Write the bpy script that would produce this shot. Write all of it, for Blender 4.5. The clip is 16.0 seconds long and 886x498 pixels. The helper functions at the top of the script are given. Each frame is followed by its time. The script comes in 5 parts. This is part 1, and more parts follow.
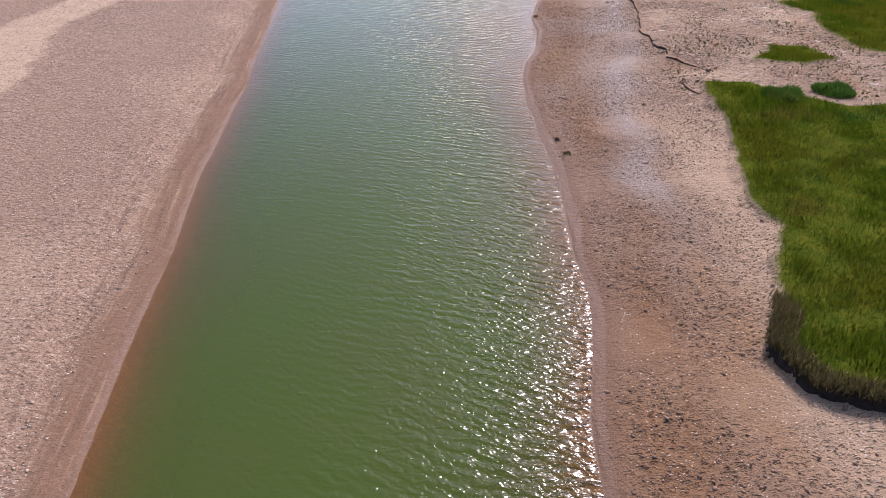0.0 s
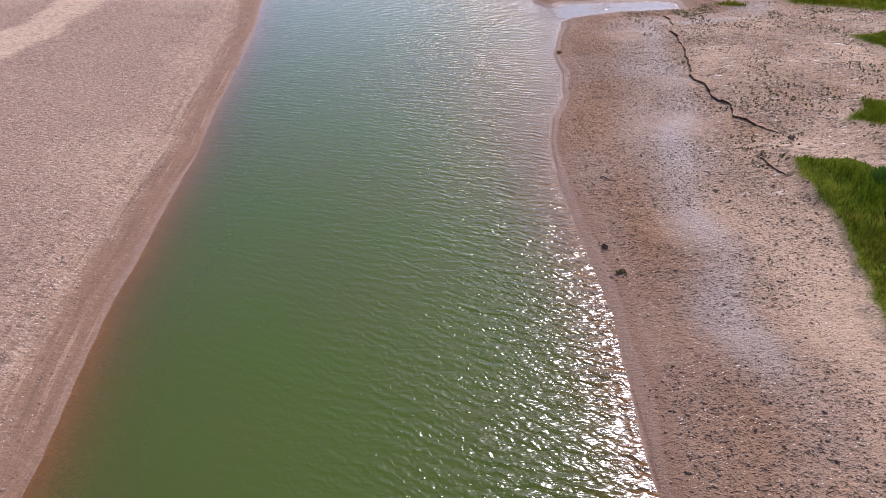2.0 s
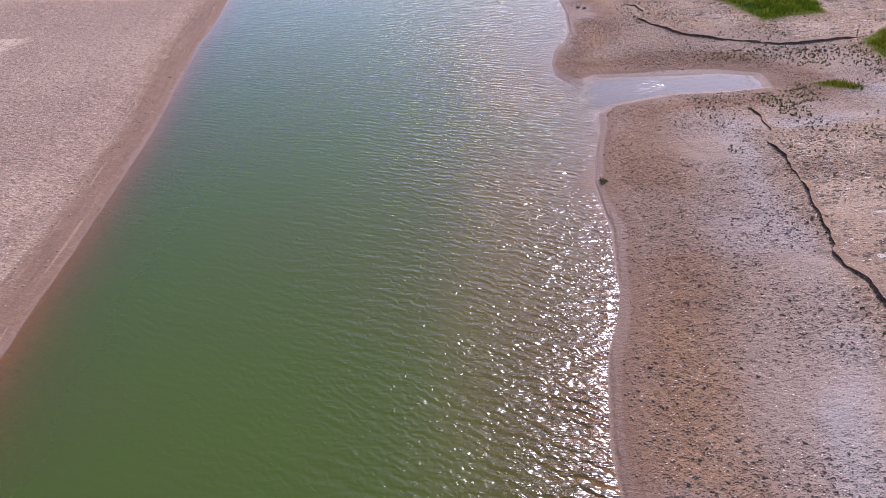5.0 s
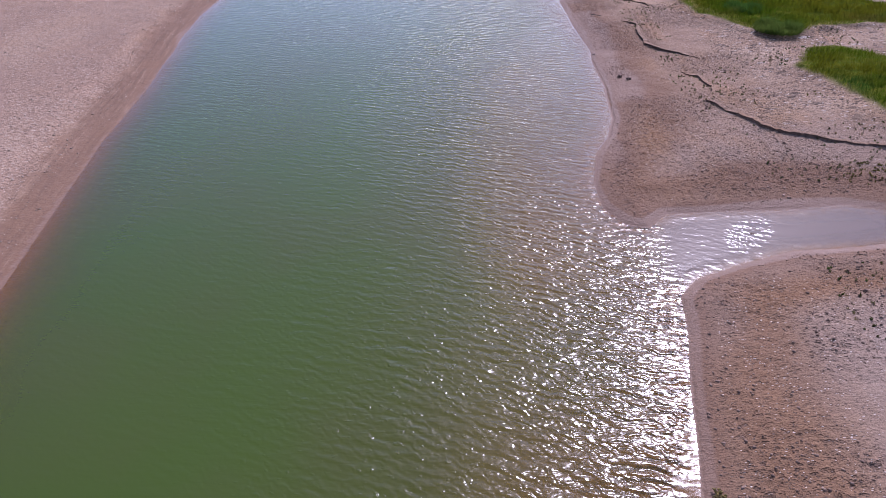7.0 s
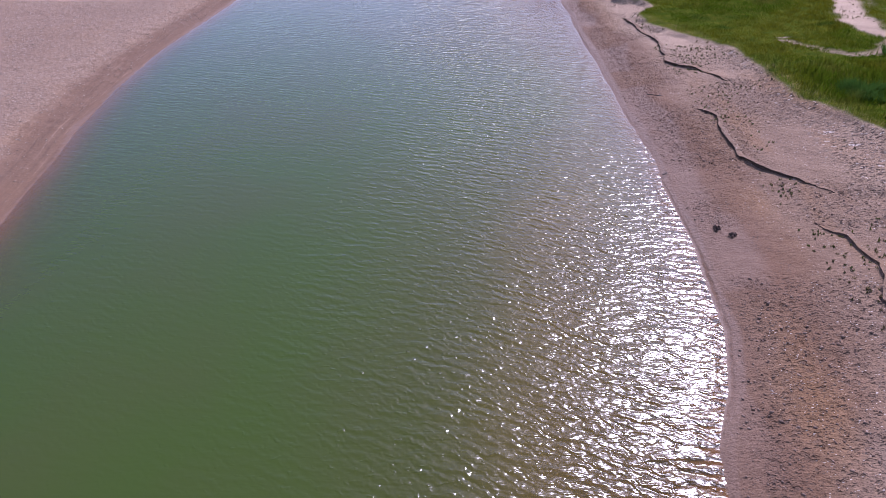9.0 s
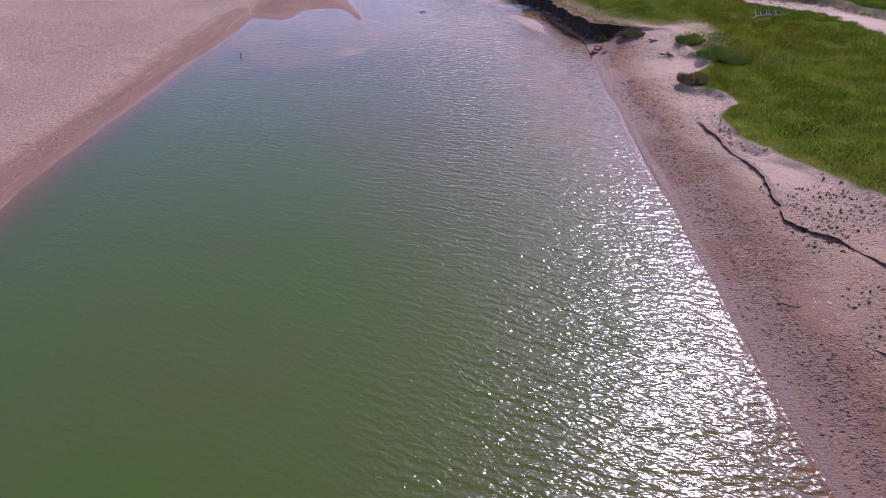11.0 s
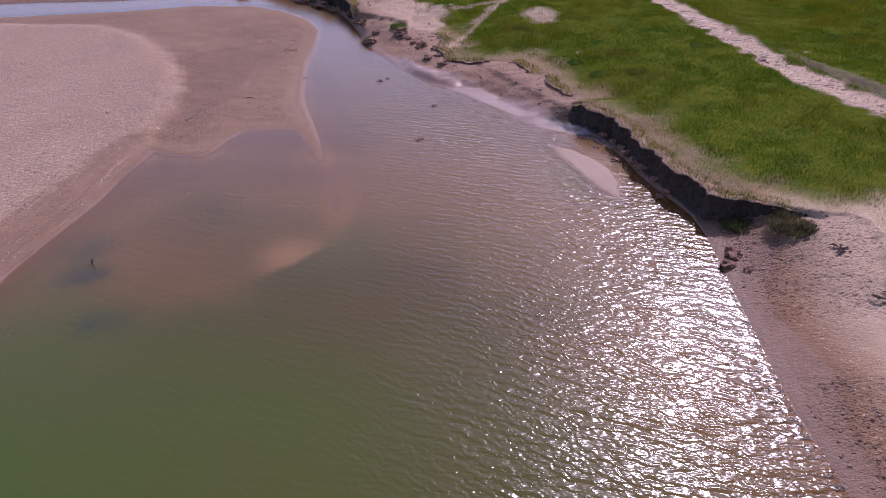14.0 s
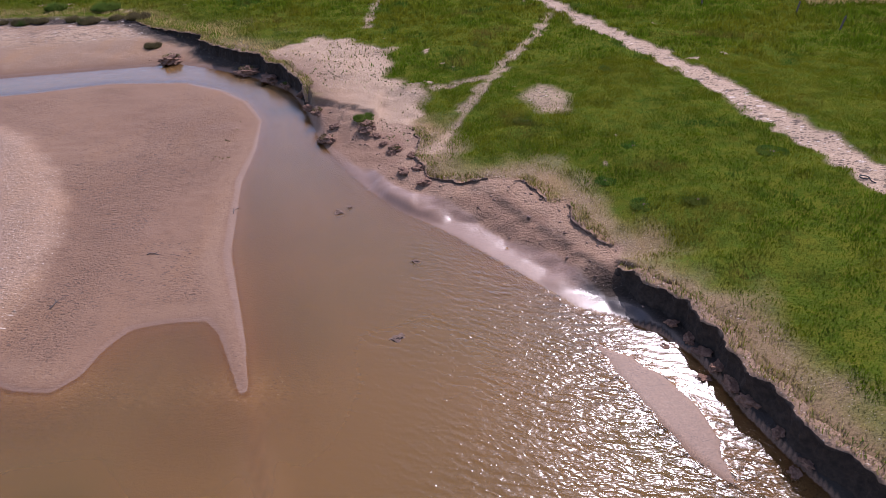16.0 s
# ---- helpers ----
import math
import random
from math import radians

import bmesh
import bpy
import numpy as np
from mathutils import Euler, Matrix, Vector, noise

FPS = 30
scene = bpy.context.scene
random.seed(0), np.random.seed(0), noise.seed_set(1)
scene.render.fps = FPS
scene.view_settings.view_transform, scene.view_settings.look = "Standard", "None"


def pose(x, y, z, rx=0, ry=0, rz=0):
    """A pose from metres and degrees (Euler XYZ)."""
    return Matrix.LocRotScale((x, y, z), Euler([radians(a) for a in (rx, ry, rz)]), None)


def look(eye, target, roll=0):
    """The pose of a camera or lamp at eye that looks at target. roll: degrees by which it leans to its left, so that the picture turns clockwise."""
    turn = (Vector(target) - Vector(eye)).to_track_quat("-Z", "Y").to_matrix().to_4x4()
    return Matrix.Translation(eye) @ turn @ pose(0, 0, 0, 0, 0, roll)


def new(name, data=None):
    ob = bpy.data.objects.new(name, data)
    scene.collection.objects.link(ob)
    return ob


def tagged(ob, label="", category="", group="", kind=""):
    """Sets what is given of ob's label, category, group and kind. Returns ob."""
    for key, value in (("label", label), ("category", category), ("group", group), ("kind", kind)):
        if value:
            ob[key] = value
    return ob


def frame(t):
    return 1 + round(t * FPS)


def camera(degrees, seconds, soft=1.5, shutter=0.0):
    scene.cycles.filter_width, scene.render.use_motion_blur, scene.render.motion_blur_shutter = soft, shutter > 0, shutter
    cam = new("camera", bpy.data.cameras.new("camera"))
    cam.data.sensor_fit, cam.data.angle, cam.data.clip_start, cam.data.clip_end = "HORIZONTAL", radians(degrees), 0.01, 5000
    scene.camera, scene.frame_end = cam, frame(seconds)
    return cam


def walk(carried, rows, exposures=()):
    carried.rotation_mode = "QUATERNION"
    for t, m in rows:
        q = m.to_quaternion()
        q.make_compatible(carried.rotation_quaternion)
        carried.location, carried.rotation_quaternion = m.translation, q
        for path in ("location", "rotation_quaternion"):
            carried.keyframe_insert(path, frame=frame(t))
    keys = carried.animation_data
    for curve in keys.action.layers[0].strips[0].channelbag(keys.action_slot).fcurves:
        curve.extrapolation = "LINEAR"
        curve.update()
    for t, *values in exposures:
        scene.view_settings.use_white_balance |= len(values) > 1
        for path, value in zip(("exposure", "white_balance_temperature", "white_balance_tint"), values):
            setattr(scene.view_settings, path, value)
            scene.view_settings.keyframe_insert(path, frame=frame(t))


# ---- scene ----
import functools

cam = camera(67.80, 16.0, soft=0.85)
PATH = [
    (0, (1.277, -2.32, 10.591), (1.142, 5.96, 4.986), -0.51),
    (0.5, (1.24, -0.449, 10.516), (1.101, 7.833, 4.914), -0.49),
    (1, (1.199, 1.431, 10.425), (1.05, 9.716, 4.827), -0.49),
    (1.5, (1.148, 3.333, 10.318), (0.988, 11.622, 4.727), -0.49),
    (2, (1.066, 5.307, 10.222), (0.902, 13.601, 4.639), -0.49),
    (2.5, (0.982, 7.345, 10.173), (0.811, 15.64, 4.591), -0.51),
    (3, (0.992, 9.338, 10.103), (0.812, 17.638, 4.528), -0.55),
    (3.5, (1.114, 11.525, 10.051), (0.922, 19.831, 4.486), -0.56),
    (4, (1.327, 13.819, 10.023), (1.127, 22.129, 4.463), -0.56),
    (4.2, (1.409, 14.78, 10.016), (1.205, 23.089, 4.455), -0.57),
    (4.7, (1.563, 17.298, 10.021), (1.34, 25.609, 4.464), -0.62),
    (5.2, (1.658, 19.959, 10.042), (1.409, 28.273, 4.492), -0.69),
    (5.7, (1.709, 22.738, 10.068), (1.431, 31.057, 4.527), -0.76),
    (6.3, (1.73, 26.196, 10.099), (1.424, 34.521, 4.567), -0.84),
    (6.5, (1.734, 27.369, 10.11), (1.42, 35.695, 4.58), -0.85),
    (7, (1.726, 30.363, 10.143), (1.403, 38.691, 4.618), -0.86),
    (7.5, (1.68, 33.453, 10.18), (1.351, 41.784, 4.658), -0.84),
    (8, (1.584, 36.591, 10.218), (1.256, 44.921, 4.695), -0.91),
    (8.5, (1.509, 39.782, 10.258), (1.173, 48.106, 4.726), -0.97),
    (9, (1.42, 43.055, 10.284), (1.077, 51.371, 4.741), -1.01),
    (9.5, (1.342, 46.329, 10.347), (0.988, 54.638, 4.793), -0.92),
    (10, (1.212, 49.615, 10.47), (0.851, 57.929, 4.925), -0.86),
    (10.2, (1.168, 50.928, 10.545), (0.803, 59.247, 5.008), -0.83),
    (10.7, (1.094, 54.205, 10.709), (0.719, 62.539, 5.196), -0.80),
    (11.2, (1.043, 57.464, 10.831), (0.657, 65.814, 5.342), -0.83),
    (11.7, (0.988, 60.699, 10.908), (0.589, 69.061, 5.439), -0.88),
    (12.3, (0.88, 64.535, 10.939), (0.463, 72.905, 5.483), -0.96),
    (12.5, (0.824, 65.799, 10.936), (0.401, 74.168, 5.479), -0.98),
    (13, (0.648, 68.978, 10.949), (0.209, 77.343, 5.487), -0.99),
    (13.5, (0.425, 72.139, 11.011), (-0.024, 80.503, 5.549), -0.98),
    (14, (0.186, 75.245, 11.134), (-0.275, 83.623, 5.694), -0.96),
    (14.5, (-0.049, 78.16, 11.265), (-0.517, 86.565, 5.868), -0.87),
    (15, (-0.315, 80.934, 11.477), (-0.774, 89.37, 6.128), -0.78),
    (15.5, (-0.524, 83.718, 11.677), (-0.883, 92.184, 6.367), -1.04),
    (16, (-0.555, 86.53, 11.735), (-0.686, 95.023, 6.458), -1.85),
]
walk(cam, [(t, look(eye, target, roll)) for t, eye, target, roll in PATH], [(0, 0.08, 6600, 26), (1.5, 0.08, 6450, 26), (3.5, 0.08, 6200, 28), (6.5, 0.02, 5820, 34), (7.5, -0.10, 5780, 36), (9, -0.04, 5690, 37), (10, -0.08, 5700, 40), (12.5, -0.06, 5870, 43), (14.5, -0.10, 5980, 41), (15.5, -0.03, 6050, 34), (16, 0.16, 6200, 30)])

# ---- light ----
SUN_AZ, SUN_EL = 24.5, 44.5
world = bpy.data.worlds.new("sky")
scene.world = world
world.use_nodes = True
wn = world.node_tree.nodes
sky = wn.new("ShaderNodeTexSky")
sky.sky_type = "NISHITA"
sky.sun_disc = False
sky.sun_elevation = radians(SUN_EL)
sky.sun_rotation = radians(SUN_AZ)
sky.air_density, sky.dust_density, sky.ozone_density = 1.0, 1.3, 1.2
wn["Background"].inputs["Strength"].default_value = 0.20
world.node_tree.links.new(sky.outputs[0], wn["Background"].inputs["Color"])
sun_data = bpy.data.lights.new("sun", "SUN")
sun_data.energy, sun_data.angle, sun_data.color = 4.2, radians(0.55), (1.0, 0.985, 0.975)
sun = new("sun", sun_data)
sun_dir = Vector((math.sin(radians(SUN_AZ)) * math.cos(radians(SUN_EL)), math.cos(radians(SUN_AZ)) * math.cos(radians(SUN_EL)), math.sin(radians(SUN_EL))))
sun.matrix_world = look(sun_dir * 200, (0, 0, 0))
scene.view_settings.exposure = 0.0


# ---- plan, in metres ----
LEFT_SHORE = [(-5.0, -60), (-5.2, -8), (-5.8, 5), (-6.3, 9), (-6.7, 13), (-7.4, 18), (-7.8, 23), (-8.1, 26.5), (-8.7, 31), (-9.2, 36), (-9.8, 41),
              (-10.8, 47), (-11.8, 52.5), (-12.5, 58.5), (-13.3, 63.5), (-13.9, 67), (-14.4, 71.5), (-14.6, 76), (-14.3, 81), (-13.9, 86), (-13.6, 91),
              (-13.1, 95), (-13.1, 97.5), (-12.9, 99.4)]
SPIT = [(-11.9, 99.0), (-10.9, 98.9), (-10.4, 99.5), (-10.2, 100.6), (-9.8, 101.4), (-8.8, 101.7), (-7.8, 101.75), (-7.2, 101.1), (-6.7, 100.2), (-6.0, 98.8), (-5.8, 98.7), (-6.3, 100.6), (-7.2, 103.1), (-8.0, 105.4),
        (-8.6, 108.2), (-9.1, 111), (-9.3, 114.5), (-9.9, 118), (-11.4, 121), (-13.2, 122.9), (-16.0, 124.6), (-20.5, 124.8), (-25.0, 123.2), (-32, 121.8), (-70, 116)]
FAR_SHORE = [(-70, 121), (-34, 126), (-28, 126.5), (-22, 127.8), (-17.5, 128.6), (-14.2, 126.7), (-11.2, 124.6), (-9.2, 122.3), (-7.8, 119.2), (-6.6, 115.4),
             (-5.4, 112.7), (-3.6, 109.7), (-2.1, 107.8), (-0.3, 106.1), (1.1, 104.5), (2.0, 103.35), (3.1, 102.0), (4.2, 101.55), (5.2, 100.9), (5.75, 99.9), (6.05, 98.9), (6.3, 97.8), (6.65, 96.8),
             (7.0, 95.7), (7.35, 94.6), (7.5, 93.3), (7.5, 91.2), (7.4, 87.4), (7.5, 83), (7.6, 78), (7.7, 73.5), (7.8, 68.8), (7.9, 63), (7.9, 58.5), (7.6, 55), (7.1, 53.2),
             (6.3, 51.6), (5.9, 49.6), (5.9, 48), (6.4, 46.9), (7.1, 46.7)]
INLET = [(7.9, 47.6), (10.4, 47.9), (13.3, 48.2), (14.8, 47.9), (14.7, 46.4), (13.0, 46.0), (10.7, 45.7), (9.2, 45.0), (7.9, 44.3), (7.2, 43.5)]
RIGHT_SHORE = [(6.6, 40.6), (6.0, 37.8), (6.05, 34.8), (5.7, 32.2), (5.0, 29.8), (4.6, 27.3), (4.5, 24.4), (4.6, 21.5), (4.8, 17.8), (4.8, 14), (4.7, 10), (4.2, 7), (4.0, 4), (3.6, -8), (3.5, -60)]
WATER = LEFT_SHORE + SPIT + FAR_SHORE + INLET + RIGHT_SHORE
RIGHT_LAND = FAR_SHORE + [(7.15, 45)] + RIGHT_SHORE + [(400, -60), (400, 400), (-70, 400)]
MEADOW = [(-70, 131), (-34, 138.3), (-30, 138.0), (-26.5, 138.0), (-24.0, 137.5), (-21.4, 134.8), (-19.5, 133.2), (-17.2, 132.0), (-15.6, 129.2), (-12.1, 126.6), (-8.9, 122.3), (-7.6, 118.7), (-6.2, 117.7),
          (-4.9, 116.6), (-3.4, 115.5), (-2.3, 115.2), (-1.6, 113.6), (-1.8, 111.8), (-1.4, 110.0), (-0.3, 109.3), (0.9, 109.45), (2.2, 109.2), (2.8, 108.4), (3.1, 107.4), (3.8, 107.3), (3.55, 105.9),
          (4.35, 105.1), (4.9, 104.4), (4.5, 103.2), (4.85, 102.4), (5.45, 101.5), (6.2, 100.0), (6.4, 99.3), (6.6, 98.3), (6.85, 97.4), (7.05, 96.6), (7.3, 95.8), (7.75, 95.2), (7.9, 94.5), (8.5, 94.0),
          (9.4, 93.7), (10.6, 93.2), (12.0, 92.9), (11.6, 90.5), (11.9, 88.9), (12.8, 88.3), (11.9, 86.9), (10.8, 85.6), (11.0, 84.7),
          (11.9, 83.6), (12.0, 82.7), (11.0, 81.7), (10.9, 79.4), (11.4, 78.4), (12.5, 76.8), (13.7, 74.4), (14.1, 71), (14.3, 67.6), (15.8, 64.3), (17.6, 63),
          (19.5, 64.5), (30, 66), (70, 70), (400, 100), (400, 400), (-70, 400)]
GRASS_NEAR = [(11.7, 24.3), (11.3, 21.4), (10.7, 17.6), (10.0, 15), (10.4, 13.4), (9.5, 11.8), (9.05, 9.9), (8.45, 8.5), (8.75, 7.5), (9.9, 6.7), (12, 5.3), (14, 4.2), (40, 2),
              (40, 24), (20, 22.2), (17.9, 21.9), (16, 21.9), (15, 22.9), (13.6, 24.3)]
GRASS_ISLES = [[(14.8, 27.4), (16.3, 29.5), (18.2, 29.2), (18.8, 27), (17, 26.4)], [(19.7, 37.8), (21, 35.2), (19.9, 31.6), (20.2, 28.6), (23, 27), (40, 30), (40, 40), (24, 39)],
               [(16.0, 46.1), (17.4, 46.1), (18.2, 45.0), (17.6, 44.5), (16.4, 45.1)], [(20.2, 50.5), (20.3, 44), (24, 42), (40, 43), (40, 56), (24, 54)],
               [(15.8, 58.8), (17.4, 61.4), (18.9, 61.6), (22, 59), (21, 55), (17, 53.6), (16.5, 56)]]
SCARPS = [[(12.9, 43.2), (12.5, 41.4), (12.1, 38.3), (11.7, 35), (11.2, 32.2), (11.3, 30.2), (11.7, 29), (11.4, 28.1), (12.5, 26.6)], [(10.8, 25), (10.95, 24.4), (11.5, 23.4)],
          [(11.2, 59.2), (11.8, 58.5), (11.9, 57.2), (11.35, 55.6), (12, 54.3), (12.5, 53), (13.7, 52.2), (15, 51.5), (17, 51.1), (21, 51.4)],
          [(10.5, 68.2), (11, 66.9), (10.8, 65), (10.6, 63.6), (11.2, 62.4), (12, 61.5), (12.7, 60.8)],
          [(10.2, 81.3), (10.5, 79.2), (10.8, 78), (11.05, 76.2), (10.7, 73.7), (11.7, 72.2), (12.5, 70.5)]]
TRACK = [(4, 150), (7, 136.4), (8.9, 130), (10.5, 124.9), (11.9, 118.8), (13.0, 114), (13.9, 110.3), (14.6, 106.4), (15.4, 102.6), (17.1, 99.6), (18.8, 97), (21, 95), (23.5, 88), (22.6, 82), (21.2, 77.5), (23, 72), (30, 66)]
SIDE_TRACKS = [[(6.6, 133), (4.1, 125.6), (1.6, 119.8), (0.4, 116.7), (-0.6, 114.4), (-1.2, 112.2)], [(-5.5, 145), (-5.7, 138), (-5.9, 131)], [(-3.5, 118.6), (-1.6, 119.1), (1.6, 120.2)], [(16.4, 75.4), (17.5, 73.8), (18.6, 72.9), (20.4, 73.4), (22, 76)]]
BARE = [(-12.4, 126.8), (-10.2, 128.4), (-8.6, 129.6), (-3.6, 126.4), (-3.4, 121), (-1.2, 118.8), (-2.0, 115.2), (-3.4, 113.9), (-6.4, 116.2), (-8.4, 121)]
HUMP = [(-13.3, 97), (-13.0, 99.9), (-12.9, 101.5), (-13.4, 103.8), (-14.5, 107), (-15.4, 109.3), (-17.1, 112.5), (-20.3, 116.2), (-24.5, 119.2), (-32, 119.5), (-70, 112), (-70, -60), (-6.5, -60),
        (-7, 5), (-9.4, 25), (-12, 45), (-15, 65), (-16.2, 76), (-15.2, 90)]
PALE_PAN = [(-20.3, 52), (-20, 44), (-20, 40.5), (-19.9, 36.5), (-19.6, 33), (-18.9, 28.5), (-17.8, 24.4), (-19.5, 22), (-23, 30), (-23.6, 36), (-22.6, 41), (-23.5, 52)]
MUD_PAN = [(2.9, 117.4), (4.1, 118.6), (5.3, 117.2), (4.7, 114.9), (3.4, 115.0)]
WET_BAR = [(3.4, 100.2), (4.1, 99.7), (4.8, 98.9), (5.3, 97.9), (5.45, 96.9), (5.3, 95.8), (4.8, 96.6), (4.2, 97.8), (3.6, 99.2)]

SHELF = [(-11.5, 92.5), (-10.6, 89.4), (-8.6, 88.4), (-7.8, 89.0), (-6.7, 89.6), (-6.3, 90.6), (-5.5, 91.2), (-4.75, 91.9), (-4.2, 92.9), (-4.2, 94.6), (-4.9, 97), (-5.8, 99.5), (-8, 103), (-11, 100)]
SUNK_RIDGE = [(-6.0, 99.3), (-5.5, 97.9), (-5.0, 96.6), (-4.5, 95.0), (-4.35, 93.6), (-4.6, 92.3)]
WRACK = [(-5.5, 112.8), (-3.5, 111.1), (-2.4, 109.6), (-1.1, 108.7), (0.3, 107.4), (1.6, 105.7), (2.9, 104.3), (3.6, 103.3), (4.3, 102.2)]
CRUMB_LINE = [(0.2, 109.2), (1.3, 107.8), (2.3, 106.4), (3.15, 104.85), (3.9, 103.7), (4.4, 103.0)]


# ---- plan arithmetic ----
_lattice = np.random.RandomState(7).rand(256, 256)


REACH = 40.0


def grain(x, y, size, seed=0):
    """Smooth noise, -1 to 1, with features of that size."""
    u, v = x / size + seed * 17.31, y / size + seed * 9.77
    i, j = np.floor(u).astype(int), np.floor(v).astype(int)
    fu, fv = u - i, v - j
    fu, fv = fu * fu * (3 - 2 * fu), fv * fv * (3 - 2 * fv)
    g = lambda a, b: _lattice[a % 256, b % 256]
    top = g(i, j) * (1 - fu) + g(i + 1, j) * fu
    low = g(i, j + 1) * (1 - fu) + g(i + 1, j + 1) * fu
    return 2 * (top * (1 - fv) + low * fv) - 1


def nearest(x, y, line, closed=False):
    """Distance to a line, which side (+1 to its left) and how far past an open end."""
    pts = line + [line[0]] if closed else line
    best = np.full(x.shape, REACH)
    low, high = y.min() - REACH, y.max() + REACH
    side = np.ones(x.shape)
    past = np.zeros(x.shape)
    for n, ((ax, ay), (bx, by)) in enumerate(zip(pts, pts[1:])):
        if max(ay, by) < low or min(ay, by) > high:
            continue
        ex, ey = bx - ax, by - ay
        ll = ex * ex + ey * ey
        raw = ((x - ax) * ex + (y - ay) * ey) / ll
        t = np.clip(raw, 0, 1)
        d = np.hypot(x - ax - t * ex, y - ay - t * ey)
        hit = d < best
        best = np.where(hit, d, best)
        side = np.where(hit, np.sign(ex * (y - ay) - ey * (x - ax)), side)
        over = np.zeros(x.shape)
        if not closed and n == 0:
            over = np.maximum(-raw, 0) * math.sqrt(ll)
        if not closed and n == len(pts) - 2:
            over = np.maximum(over, np.maximum(raw - 1, 0) * math.sqrt(ll))
        past = np.where(hit, over, past)
    return best, side, past


def inside(x, y, poly):
    odd = np.zeros(x.shape, bool)
    base, top = y.min(), y.max()
    for (ax, ay), (bx, by) in zip(poly, poly[1:] + poly[:1]):
        if ay != by and min(ay, by) <= top and max(ay, by) >= base:
            odd ^= ((ay > y) != (by > y)) & (x < (bx - ax) * (y - ay) / (by - ay) + ax)
    return odd


def signed(x, y, poly):
    """Distance to the edge of a patch, positive within."""
    d, _, _ = nearest(x, y, poly, True)
    return np.where(inside(x, y, poly), d, -d)


def ramp(v, a, b):
    t = np.clip((v - a) / (b - a), 0, 1)
    return t * t * (3 - 2 * t)


def hoofprints(x, y, cell=0.22):
    """Pits that hooves have pressed, with the rims pushed up beside them."""
    out, rim = np.zeros(x.shape), np.zeros(x.shape)
    i, j = np.floor(x / cell).astype(int), np.floor(y / cell).astype(int)
    for di in (-1, 0, 1):
        for dj in (-1, 0, 1):
            a, b = i + di, j + dj
            r = [_lattice[(a * 7 + 13 * k) % 256, (b * 11 + 29 * k) % 256] for k in range(5)]
            u, v = x - (a + r[0]) * cell, y - (b + r[1]) * cell
            c, w = np.cos(r[2] * 6.28), np.sin(r[2] * 6.28)
            p, q = (u * c + v * w) / (0.05 + 0.035 * r[3]), (v * c - u * w) / (0.075 + 0.05 * r[3])
            e = p * p + q * q
            on = (r[4] > 0.35) * (0.4 + 0.6 * r[2])
            out = out - on * 0.035 * np.exp(-e * e * e)
            rim = rim + on * 0.018 * np.exp(-((np.sqrt(e) - 1.35) / 0.4) ** 2) * (0.4 + 0.6 * (p > 0))
    return out + rim, rim


def survey(x, y):
    """Height and make of the ground, worked out strip by strip from south to north."""
    if x.size < 30000:
        return survey_strip(x, y)
    fx, fy = x.ravel(), y.ravel()
    order = np.argsort(fy, kind="stable")
    found = None
    for part_of in np.array_split(order, max(1, x.size // 15000)):
        got = survey_strip(fx[part_of], fy[part_of])
        if found is None:
            found = {k: np.empty(x.size, v.dtype) for k, v in got.items()}
        for k, v in got.items():
            found[k][part_of] = v
    return {k: v.reshape(x.shape) for k, v in found.items()}


